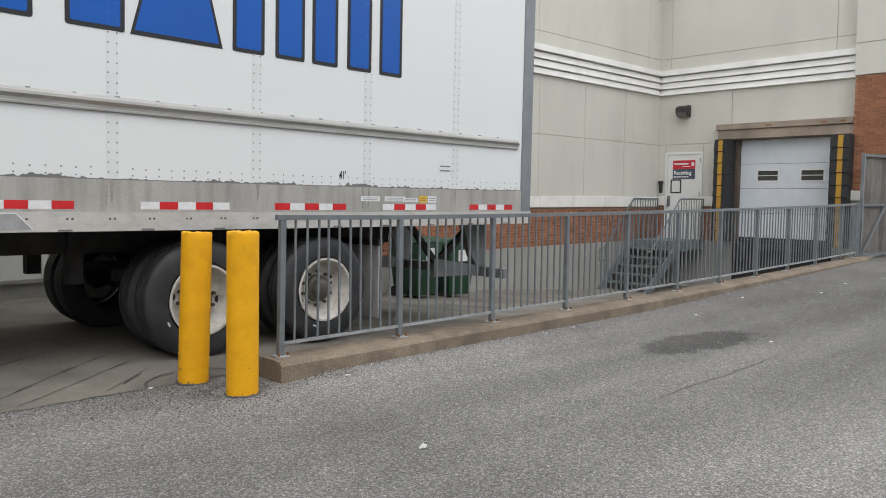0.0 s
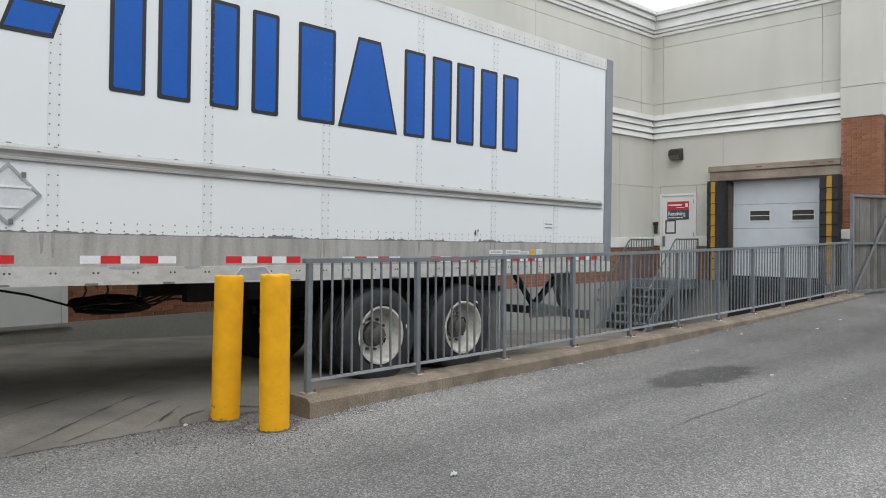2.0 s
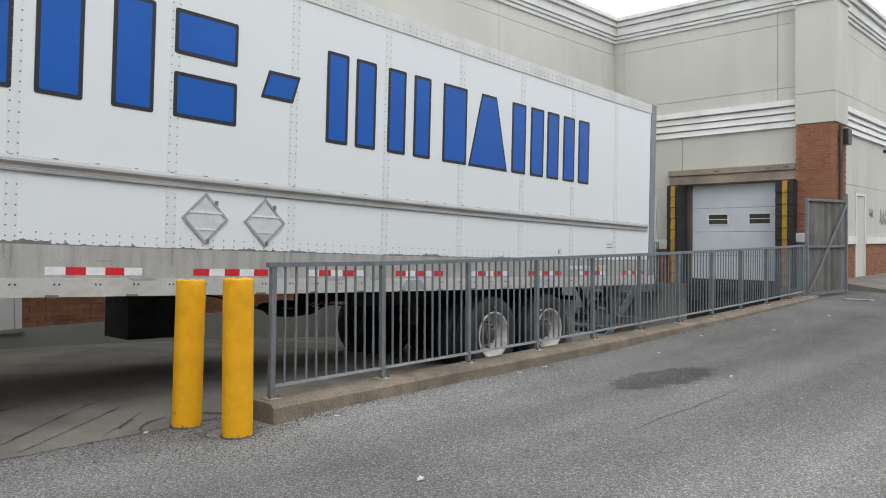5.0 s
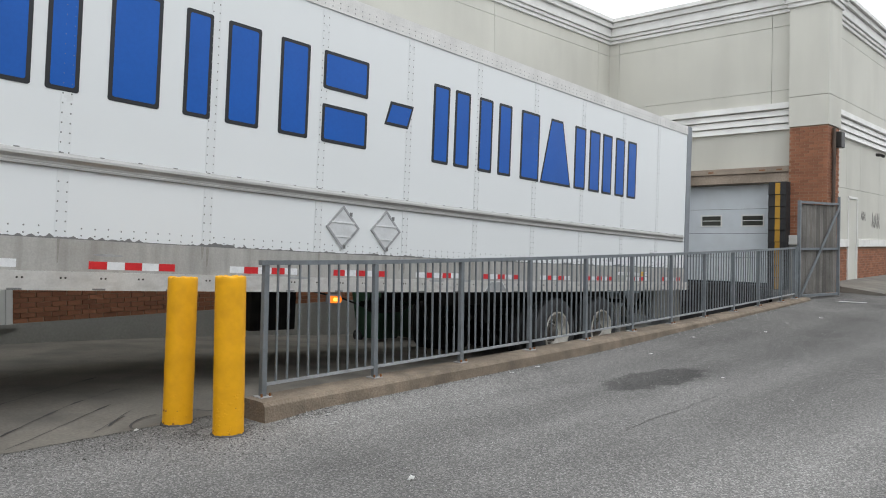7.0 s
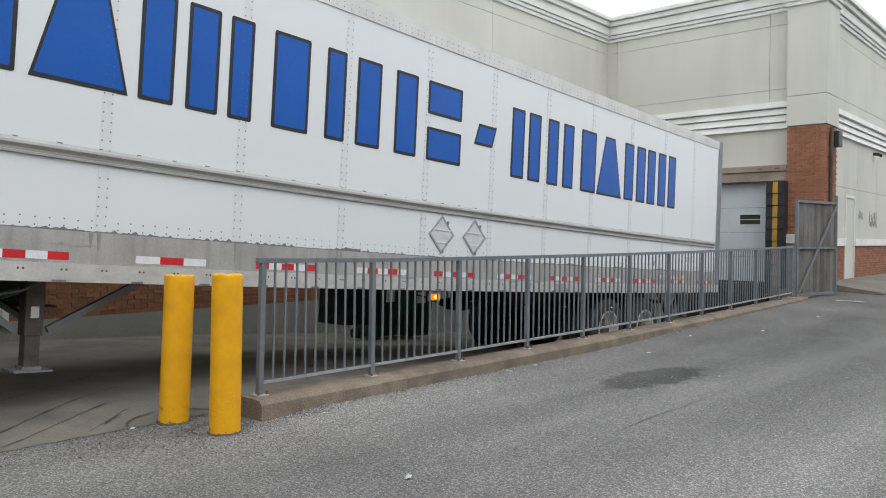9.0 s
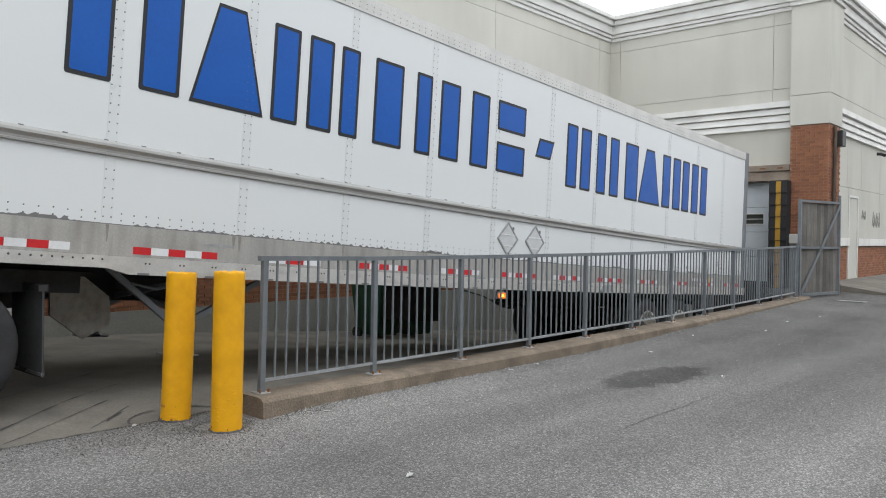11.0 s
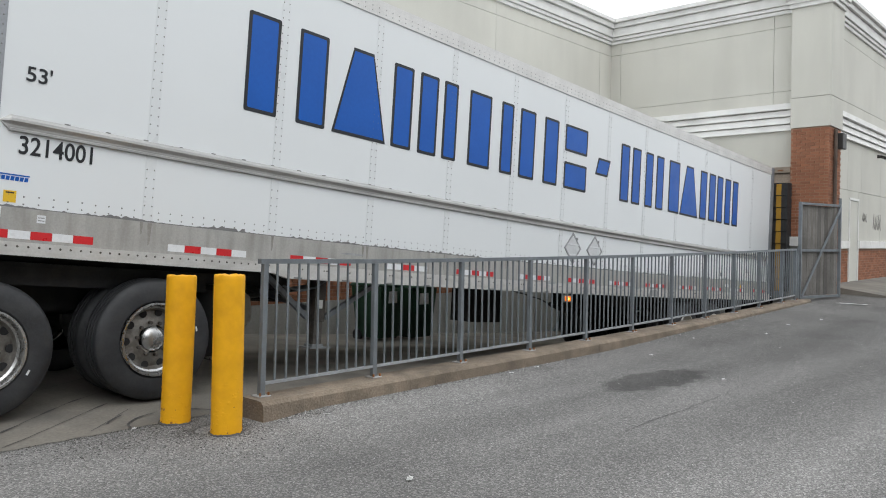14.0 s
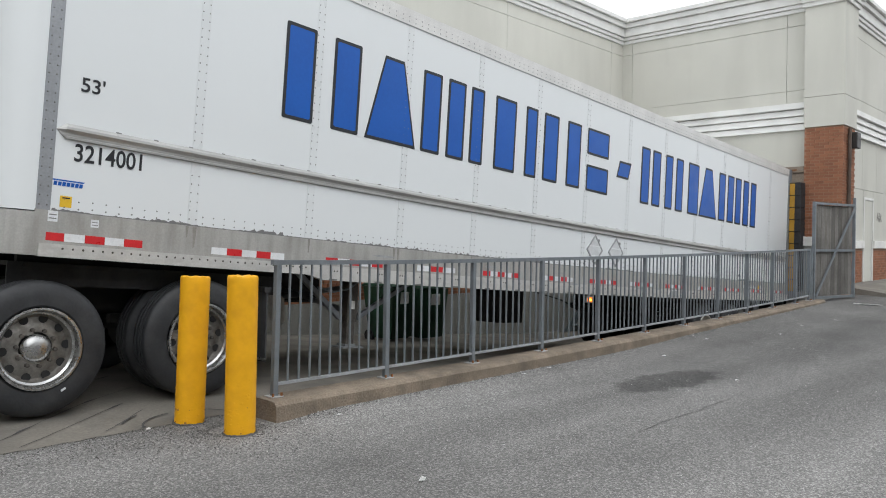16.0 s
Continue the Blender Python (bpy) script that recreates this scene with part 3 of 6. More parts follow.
def build_dock_wall():
    w = thing("wall_2", "beige stucco dock wall with brick base", "wall", kind="structure")
    f = facing("x", DW, -1)
    bm = boxes(((DW + 0.03, 3.55, -1.0), (DW + 0.45, LW + 0.4, 7.40)), ((DW + 0.03, 0.2, -1.0), (DW + 0.45, 1.2, 7.40)),
               ((DW + 0.03, 1.2, 2.84), (DW + 0.45, 3.55, 7.40)))
    part("wall_core", bm, M_JOINT, w)
    stucco_panels(w, f, [4.06, 4.39], (1.46, 2.80))
    stucco_panels(w, f, [4.39, 5.44], (2.60, 2.80))
    stucco_panels(w, f, [5.44, LW], (1.46, 2.80))
    stucco_panels(w, f, [3.67, LW], (2.80, 4.10))
    stucco_panels(w, f, [0.70, 3.67], (3.06, 4.10))
    stucco_panels(w, f, [3.55, 4.06], (0.35, 2.80))
    stucco_panels(w, f, [0.70, 1.2], (0.35, 3.06))
    stucco_panels(w, f, [0.70, 1.28, 5.36, LW], ROWS_UP)
    banding(w, f, 0.70, LW)
    cornice(w, f, 0.70, LW, 0, 1)
    cap_stones(w, f, 5.44, LW - 0.05, 1.20, 1.46, 0.4, 0.05)
    cap_stones(w, f, 4.07, 4.39, 1.20, 1.46, 0.4, 0.05)
    brickwork(w, f, 5.44, LW - 0.03, 0.33, 1.20, 60)
    brickwork(w, f, 4.07, 4.39, 0.33, 1.20, 60)
    bm = bmesh.new()
    slab(bm, f, 3.55, LW, -0.04, 0.03, -1.2, 0.33)
    slab(bm, f, 0.60, 1.2, -0.04, 0.03, -1.2, 0.33)
    part("footing", bm, M_FOUND, w)

    d = thing("door_2", "white steel receiving door with a red and slate sign", "door", kind="structure")
    bm = bmesh.new()
    for a, b, z0, z1 in ((4.39, 4.45, 0.33, 2.60), (5.38, 5.44, 0.33, 2.60), (4.45, 5.38, 2.54, 2.60)):
        slab(bm, f, a, b, -0.03, 0.03, z0, z1)
    part("door_frame", bm, M_DOOR, d)
    bm = bmesh.new()
    slab(bm, f, 4.455, 5.375, -0.03, 0.008, 0.34, 2.535)
    part("door_leaf", bm, M_DOOR, d)
    bm = bmesh.new()
    for z in (0.58, 1.45, 2.32):
        slab(bm, f, 4.445, 4.465, 0.0, 0.035, z, z + 0.11)
    part("hinges", bm, M_GALV, d)
    bm = bmesh.new()
    slab(bm, f, 5.29, 5.36, 0.008, 0.03, 1.18, 1.46)
    tube(bm, [f(5.32, 0.03, 1.24), f(5.32, 0.07, 1.26), f(5.32, 0.07, 1.38), f(5.32, 0.03, 1.40)], 0.011)
    part("door_handle", bm, M_GALV, d, "pull handle on a steel plate")
    bm = bmesh.new()
    for a, b, z0, z1 in ((4.98, 5.01, 1.53, 1.89), (5.25, 5.28, 1.53, 1.89), (5.01, 5.25, 1.53, 1.56), (5.01, 5.25, 1.86, 1.89)):
        slab(bm, f, a, b, 0.008, 0.02, z0, z1)
    part("notice_frame", bm, M_BLACK, d, "black notice frame")

    s = thing("door_sign", "red and slate receiving sign on the white door", "sign", at=(0, 0, 0))
    bm = bmesh.new()
    slab(bm, f, 4.60, 5.23, 0.009, 0.014, 2.16, 2.385)
    part("red_panel", bm, M_SIGNR, s, "red upper panel")
    bm = bmesh.new()
    slab(bm, f, 4.60, 5.23, 0.009, 0.014, 1.90, 2.159)
    part("slate_panel", bm, M_SIGNB, s, "dark slate lower panel")
    bm = bmesh.new()
    slab(bm, f, 4.79, 5.19, 0.014, 0.017, 2.275, 2.31)
    slab(bm, f, 4.73, 4.96, 0.014, 0.017, 2.215, 2.23)
    slab(bm, f, 4.63, 4.70, 0.014, 0.017, 2.235, 2.335)
    part("maker_mark", bm, M_SIGNW, s, "plain white bars")
    turn = Matrix(((0, 0, -1, 0), (-1, 0, 0, 0), (0, 1, 0, 0), (0, 0, 0, 1)))
    lettering("sign_word", "Receiving", 0.15, Matrix.Translation((DW - 0.0155, 5.20, 2.015)) @ turn, s, M_SIGNW, "white word Receiving", 0.88)
    bm = bmesh.new()
    for i in range(6):
        slab(bm, f, 5.13 - i * 0.07, 5.195 - i * 0.07 - 0.012 * (i % 2), 0.014, 0.017, 1.94, 1.97)
    part("small_print", bm, M_SIGNW, s, "line of small white print")

    k = thing("keypad", "small dark entry keypad beside the door", "keypad")
    part("case", soften(boxes(((DW - 0.075, 5.51, 1.53), (DW - 0.013, 5.59, 1.75))), 0.008), M_LAMPB, k)
    part("hood", boxes(((DW - 0.10, 5.50, 1.75), (DW - 0.013, 5.60, 1.845))), M_LAMPB, k)

    l = thing("wall_lamp", "dark bronze wall pack lamp on the stucco", "lamp")
    bm = bmesh.new()
    sec = ((DW - 0.012, 3.49), (DW - 0.16, 3.50), (DW - 0.26, 3.61), (DW - 0.24, 3.73), (DW - 0.12, 3.79), (DW - 0.012, 3.79))
    prism(bm, [(x, 4.76, z) for x, z in sec], (0, 0.32, 0))
    part("housing", soften(bm, 0.012), M_LAMPB, l)
    bm = bmesh.new()
    prism(bm, [(DW - 0.17, 4.78, 3.497), (DW - 0.268, 4.78, 3.605), (DW - 0.25, 4.78, 3.595), (DW - 0.165, 4.78, 3.492)], (0, 0.28, 0))
    part("lens", bm, M_GLASSD, l)

    # dock opening
    bm = boxes(((DW - 0.16, 0.80, 2.86), (DW - 0.012, 3.95, 3.085)))
    h = thing("dock_header", "weathered timber beams over the dock door", "beam")
    part("lower_beam", soften(bm, 0.012), M_WOOD, h)
    part("upper_beam", soften(boxes(((DW - 0.20, 0.80, 3.09), (DW - 0.012, 3.98, 3.235))), 0.012), M_WOOD, h, "grey capping plank")
    bm = bmesh.new()
    for y in (0.95, 1.35, 2.6):
        box(bm, (DW - 0.206, y, 3.14), (DW - 0.19, y + 0.13, 3.17))
    part("bracket", bm, M_RUST, h, kind="stuff")
    for y0, y1 in ((3.44, 3.655), (1.12, 1.24)):
        j = thing("dock_jamb", "brown weathered timber post beside the dock door", "post", "dock jambs")
        part("post", soften(boxes(((DW - 0.02, y0, 0.16), (DW + 0.16, y1, 2.85))), 0.01), M_PADBR, j)

    d = thing("door_3", "closed white sectional overhead door with two small windows", "dock door", kind="structure")
    zs = (0.45, 1.05, 1.65, 2.25, 2.84)
    for i, (z0, z1) in enumerate(zip(zs, zs[1:])):
        bm = bmesh.new()
        x0, x1 = DW + 0.10, DW + 0.15
        if i == 2:
            wins = ((1.48, 1.98), (2.52, 3.01))
            edges = [1.20, wins[0][0], wins[0][1], wins[1][0], wins[1][1], 3.48]
            for a, b in zip(edges[0::2], edges[1::2]):
                box(bm, (x0, a, z0 + 0.004), (x1, b, z1 - 0.004))
            for a, b in wins:
                box(bm, (x0, a, z0 + 0.004), (x1, b, 1.845))
                box(bm, (x0, a, 2.08), (x1, b, z1 - 0.004))
        else:
            box(bm, (x0, 1.20, z0 + 0.004), (x1, 3.48, z1 - 0.004))
        part("door_section", bm, M_DOCKDOOR, d)
    for a, b in ((1.48, 1.98), (2.52, 3.01)):
        bm = boxes(((x0 - 0.015, a - 0.03, 1.815), (x0 - 0.002, b + 0.03, 1.845)), ((x0 - 0.015, a - 0.03, 2.08), (x0 - 0.002, b + 0.03, 2.11)),
                   ((x0 - 0.015, a - 0.03, 1.845), (x0 - 0.002, a, 2.08)), ((x0 - 0.015, b, 1.845), (x0 - 0.002, b + 0.03, 2.08)),
                   ((x0 - 0.012, a, 1.955), (x0 - 0.002, b, 1.972)))
        fr = part("window_frame", bm, M_DOOR, d)
        part("pane", boxes(((x0 + 0.02, a, 1.845), (x0 + 0.026, b, 2.08))), M_PANE, fr)
    part("door_backing", boxes(((x1 + 0.003, 1.16, 0.30), (x1 + 0.03, 3.52, 2.90))), M_DARK, d)
    bm = boxes(((x0 - 0.01, 1.20, 0.41), (x1, 3.48, 0.448)))
    part("bottom_seal", bm, M_DARK, d)

    lv = thing("dock_leveller", "dark steel dock leveller below the overhead door", "leveller")
    part("lip", boxes(((DW - 0.05, 1.30, 0.16), (DW + 0.16, 3.40, 0.40))), M_UNDER, lv)
    part("pit_back", boxes(((DW + 0.02, 1.0, -0.98), (DW + 0.16, 3.56, 0.155))), M_DARK, lv)
    for y in (1.25, 3.20):
        b = thing("dock_bumper", "black laminated rubber dock bumper", "bumper", "dock bumpers")
        part("pad", soften(boxes(((DW - 0.16, y, -0.10), (DW - 0.055, y + 0.25, 0.32))), 0.012), M_PAD, b)

    # dock seal pads with overlapping pleats
    for y0, y1, far in ((3.53, 3.82, 1), (0.73, 1.13, 0)):
        s = thing("dock_seal", "black pleated dock seal pad with a yellow guide stripe", "dock seal", "dock seals")
        n = 9
        for i in range(n):
            z0, z1 = 0.34 + i * 0.275, 0.34 + (i + 1) * 0.275 + 0.02
            bm = bmesh.new()
            hull8(bm, [(14.70, y0, z0), (14.70, y1, z0), (DW - 0.014, y1, z0), (DW - 0.014, y0, z0),
                       (14.722, y0 + 0.005, z1), (14.722, y1 - 0.005, z1), (DW - 0.014, y1 - 0.005, z1), (DW - 0.014, y0 + 0.005, z1)])
            pl = part("pleat", soften(bm, 0.006, 1), M_PAD, s)
            bm = bmesh.new()
            ya = y0 + 0.07 if far else y1 - 0.27
            hull8(bm, [(14.694, ya, z0 + 0.01), (14.694, ya + 0.11, z0 + 0.01), (14.70, ya + 0.11, z0 + 0.01), (14.70, ya, z0 + 0.01),
                       (14.713, ya, z1 - 0.025), (14.713, ya + 0.11, z1 - 0.025), (14.719, ya + 0.11, z1 - 0.025), (14.719, ya, z1 - 0.025)])
            part("stripe", bm, M_SEALY, pl, "yellow vinyl stripe")


def build_pillar():
    w = thing("pillar", "orange-brown brick corner pillar under a stucco upper part", "pillar", kind="structure")
    x0, x1, y0, y1 = 15.0, 15.95, -0.07, 0.77
    part("pillar_core", boxes(((x0 + 0.05, y0 + 0.05, -1.0), (x1, y1, 4.11))), M_MORTAR, w)
    ff, fs = facing("x", x0 + 0.012, -1), facing("y", y0 + 0.012, -1)
    brickwork(w, ff, y0 + 0.012, y1, 1.60, 4.11, 300, reverse=True)
    brickwork(w, fs, x0 + 0.012, x1, 0.45, 4.11, 200, reverse=True)
    for z0, z1 in ((4.11, 4.787), (4.803, 6.86)):
        part("stucco_block", boxes(((x0 - 0.012, y0 - 0.012, z0), (x1 + 0.02, y1 + 0.01, z1))), M_EIFS, w)
    part("joint_line", boxes(((x0, y0, 4.78), (x1, y1, 4.81))), M_JOINT, w)
    for z0, z1, out in CORNICE:
        part("cornice", soften(boxes(((x0 - 0.012 - out, y0 - 0.012 - out, z0), (x1 + out * 0.5, y1 + out, z1 + 0.03))), 0.012), M_EIFS2, w)
    part("base_panel", boxes(((x0 - 0.03, y0 + 0.02, -0.9), (x0 + 0.05, y1 + 0.05, 1.38))), M_FOUND, w, "pale grey base panel")
    part("sill_stone", soften(boxes(((x0 - 0.07, y0 - 0.05, 1.385), (x0 + 0.06, y1 + 0.08, 1.60))), 0.01), M_STONE, w)
    p = thing("downpipe", "dark brown downpipe on the brick pillar", "pipe")
    bm = bmesh.new()
    tube(bm, [(15.30, y0 - 0.045, 0.45), (15.30, y0 - 0.045, 4.05)], 0.04, 10)
    part("pipe", bm, M_PADBR, p, smooth=True)
    l = thing("side_lamp", "black rectangular wall lamp on the pillar side", "lamp")
    part("housing", soften(boxes(((15.45, y0 - 0.16, 3.62), (15.75, y0, 3.98))), 0.015), M_LAMPB, l)
    part("lens", boxes(((15.50, y0 - 0.13, 3.61), (15.70, y0 - 0.03, 3.62))), M_GLASSD, l)


def build_side_wall():
    w = thing("wall_3", "beige stucco side wall with brick base", "wall", kind="structure")
    f = facing("y", RW, -1)
    part("wall_core", boxes(((15.95, RW + 0.03, -0.5), (45, RW + 0.45, 7.40))), M_JOINT, w)
    cuts = [15.96, 17.9, 19.25, 21.3, 23.4, 27, 31, 36, 45]
    stucco_panels(w, f, [15.96, 18.04], (1.53, 2.83))
    stucco_panels(w, f, [18.04, 18.96], (2.64, 2.83))
    stucco_panels(w, f, [18.96, 21.3, 25, 31, 45], (1.53, 2.83))
    stucco_panels(w, f, cuts, (2.83, 4.10))
    stucco_panels(w, f, [15.96, 24, 34, 45], ROWS_UP)
    banding(w, f, 15.96, 45)
    cornice(w, f, 15.96, 45)
    cap_stones(w, f, 15.96, 18.04, 1.33, 1.53)
    cap_stones(w, f, 18.96, 45, 1.33, 1.53)
    brickwork(w, f, 15.96, 18.04, 0.47, 1.33, 100)
    brickwork(w, f, 18.96, 30, 0.47, 1.33, 150)
    bm = bmesh.new()
    slab(bm, f, 15.96, 45, -0.04, 0.02, -0.5, 0.47)
    part("footing", bm, M_FOUND, w)
    bm = bmesh.new()
    slab(bm, f, 30, 45, -0.04, 0.0, 0.47, 1.33)
    part("brick_course", bm, M_BRICKS, w)
    d = thing("door_4", "pale steel door in the side wall", "door", kind="structure")
    bm = bmesh.new()
    slab(bm, f, 18.04, 18.10, -0.02, 0.03, 0.47, 2.64)
    slab(bm, f, 18.90, 18.96, -0.02, 0.03, 0.47, 2.64)
    slab(bm, f, 18.10, 18.90, -0.02, 0.03, 2.58, 2.64)
    part("door_frame", bm, M_EIFS2, d)
    bm = bmesh.new()
    slab(bm, f, 18.11, 18.89, -0.02, 0.006, 0.475, 2.575)
    part("door_leaf", bm, M_EIFS, d)
    c = thing("security_camera", "small grey security camera on the side wall", "camera unit")
    bm = bmesh.new()
    tube(bm, [f(20.9, 0.0, 3.95), f(20.9, 0.14, 3.93), f(20.8, 0.22, 3.88)], 0.045, 8)
    part("body", bm, M_LAMPB, c, smooth=True)
    g = thing("graffiti", "faded grey scrawl on the stucco", "graffiti")
    for n, (s, z, wd, ht) in enumerate(((19.35, 2.05, 0.45, 0.34), (20.5, 1.85, 0.9, 0.45))):
        for i in range(3 + n * 2):
            bm = bmesh.new()
            a, h = s + wd * i / (3 + n * 2), ht * (0.55 + 0.45 * random.random())
            tube(bm, [f(a, 0.014, z + 0.1 * h), f(a + 0.05, 0.014, z + 0.7 * h), f(a + 0.09, 0.014, z + h), f(a + 0.12, 0.014, z + 0.6 * h), f(a + 0.08, 0.014, z + 0.47 * h), f(a + 0.15, 0.014, z)], 0.007, 5)
            part("scrawl", bm, M_GRAF, g)
    k = thing("pavement", "narrow concrete walk along the side wall", "pavement", kind="structure")
    bm = bmesh.new()
    hull8(bm, [(15.95, -1.15, 0.0), (15.95, RW, 0.0), (15.95, RW, 0.47), (15.95, -1.15, 0.27), (45, -1.15, 0.0), (45, RW, 0.0), (45, RW, 0.56), (45, -1.15, 0.37)])
    part("slab", bm, M_CONC, k)


build_left_wall()
build_dock_wall()
build_pillar()
build_side_wall()
roof = link_mesh("ceiling", boxes(((-14, LW + 0.45, 7.2), (45, 40, 7.3)), ((DW + 0.45, RW + 0.45, 7.2), (45, LW + 0.449, 7.3))), M_FOUND)
tagged(roof, "flat roof deck behind the parapet", "roof", kind="structure")


# plain unseen walls, added to close the yard behind the viewpoint and block low sky light
for name, a, b in (("wall_4", (-15, -19.4, -0.1), (45, -19, 8.0)), ("wall_5", (-15.4, -19.4, -0.1), (-15, 6.2, 8.0))):
    tagged(link_mesh(name, boxes((a, b)), M_FOUND), "plain grey unseen wall added to block low sky light", "wall", kind="structure")


# ---- kerb, fence, gate, bollards ----
def build_kerb():
    k = thing("kerb", "brown-grey concrete kerb and retaining wall beside the ramp", "kerb", kind="structure")
    cuts = [-0.12, 1.5, 3.2, 4.9, 6.6, 8.3, 10.0, 11.7, 13.45]
    for a, b in zip(cuts, cuts[1:]):
        bm = bmesh.new()
        n = 10
        row = []
        for i in range(n + 1):
            x = a + (b - a) * i / n
            if i == 0:
                x += 0.0015
            if i == n:
                x -= 0.0015
            t = kerb_top(x)
            w = 0.008 * noise.noise((x * 1.7, 0, 0))
            sec = ((0.13, -1.15), (-0.205 + w, -1.15), (-0.20 + w, t - 0.035), (-0.17 + w, t - 0.004), (-0.10, t + 0.004 * noise.noise((x * 3, 2, 0))), (0.10, t), (0.13, t - 0.03))
            row.append([bm.verts.new((x, y, z)) for y, z in sec])
        for r, s in zip(row, row[1:]):
            for j in range(7):
                bm.faces.new((r[j], r[(j + 1) % 7], s[(j + 1) % 7], s[j]))
        bm.faces.new(row[0][::-1])
        bm.faces.new(row[-1])
        part("kerb_stone", bm, M_KERB, k)


def build_fence():
    fen = thing("fence", "grey galvanised steel picket fence bolted to the kerb", "fence")
    posts = [1.22 * i for i in range(11)] + [13.02]
    for x in posts:
        t, z = fence_top(x), kerb_top(x)
        bm = bmesh.new()
        bar(bm, (x, 0, z + 0.006), (x + (0.028 if x == 0 else 0.008), 0, t - 0.038), 0.048)
        p = part("post", soften(bm, 0.004, 1), M_GALV, fen)
        part("base_plate", soften(boxes(((x - 0.055, -0.06, z - 0.001), (x + 0.055, 0.06, z + 0.010))), 0.003, 1), M_PLATE, p)
        for dx, dy in ((-0.04, -0.045), (0.04, -0.045)):
            bm = bmesh.new()
            lathe(bm, [(0.010, z + 0.010), (0.010, z + 0.035), (0.0, z + 0.036)], 6, "z", (x + dx, dy, 0))
            part("bolt", bm, M_RUST, p)
    for a, b in zip(posts, posts[1:]):
        bm = bmesh.new()
        e = 0.024 if a == 0 else 0.0
        bar(bm, (a - e, 0, fence_top(a) - 0.019), (b, 0, fence_top(b) - 0.019), 0.052, 0.038)
        part("top_rail", bm, M_GALV, fen)
        bm = bmesh.new()
        bar(bm, (a + 0.024, 0, kerb_top(a) + 0.10), (b - 0.024, 0, kerb_top(b) + 0.10), 0.034, 0.022)
        # the rail's paler colour stands for sky light on its top face
        part("bottom_rail", bm, M_GALVLIT, fen, "bottom rail in a paler colour for sky light on its top")
        n = 10 if b < 12.5 else 6
        for i in range(n):
            x = a + 0.02 + (b - a - 0.02) * (i + 1) / (n + 1) + 0.004 * random.uniform(-1, 1)
            bm = bmesh.new()
            bar(bm, (x, 0, kerb_top(x) + 0.108), (x + (0.022 if a == 0 and i < 3 else 0.008), 0, fence_top(x) - 0.036), 0.015)
            part("picket", bm, M_GALV, fen)


def build_gate():
    g = thing("gate", "open weathered board gate in a grey steel frame", "gate")
    p, q = Vector((13.28, 0.01, 0)), Vector((14.86, -0.36, 0))
    d = (q - p).normalized()
    nrm = Vector((d.y, -d.x, 0))
    z0, z1 = 0.29, 2.315
    at = lambda s, z, o=0.0: p + d * s + nrm * o + Vector((0, 0, z))
    L = (q - p).length
    for s in (0.03, L - 0.03):
        bm = bmesh.new()
        bar(bm, at(s, z0 - 0.02), at(s, z1), 0.06)
        part("stile", bm, M_GALV, g)
    for z in (z0 + 0.02, 1.30, z1 - 0.03):
        bm = bmesh.new()
        bar(bm, at(0.06, z), at(L - 0.06, z), 0.04, 0.05)
        part("frame_rail", bm, M_GALV, g)
    bm = bmesh.new()
    bar(bm, at(0.07, z0 + 0.05, 0.035), at(L - 0.05, z1 - 0.08, 0.035), 0.02, 0.055)
    part("brace", bm, M_GALV, g)
    n = 11
    for i in range(n):
        a, b = 0.065 + (L - 0.13) * i / n + 0.003, 0.065 + (L - 0.13) * (i + 1) / n - 0.003
        bm = bmesh.new()
        o = -0.028 + 0.004 * random.random()
        hull8(bm, [at(a, z0 + 0.05, o), at(b, z0 + 0.05, o), at(b, z0 + 0.05, o - 0.02), at(a, z0 + 0.05, o - 0.02),
                   at(a, z1 - 0.06, o), at(b, z1 - 0.06, o), at(b, z1 - 0.06, o - 0.02), at(a, z1 - 0.06, o - 0.02)])
        part("board", bm, M_WOODG, g)
    bm = bmesh.new()
    tube(bm, [at(L - 0.02, 0.27), at(L - 0.02, 2.45)], 0.03, 10)
    part("gate_post", bm, M_GALV, g, smooth=True)
    bm = bmesh.new()
    tube(bm, [at(-0.05, 0.15), at(-0.05, 1.34)], 0.03, 10)
    part("drop_post", bm, M_GALV, g, smooth=True)


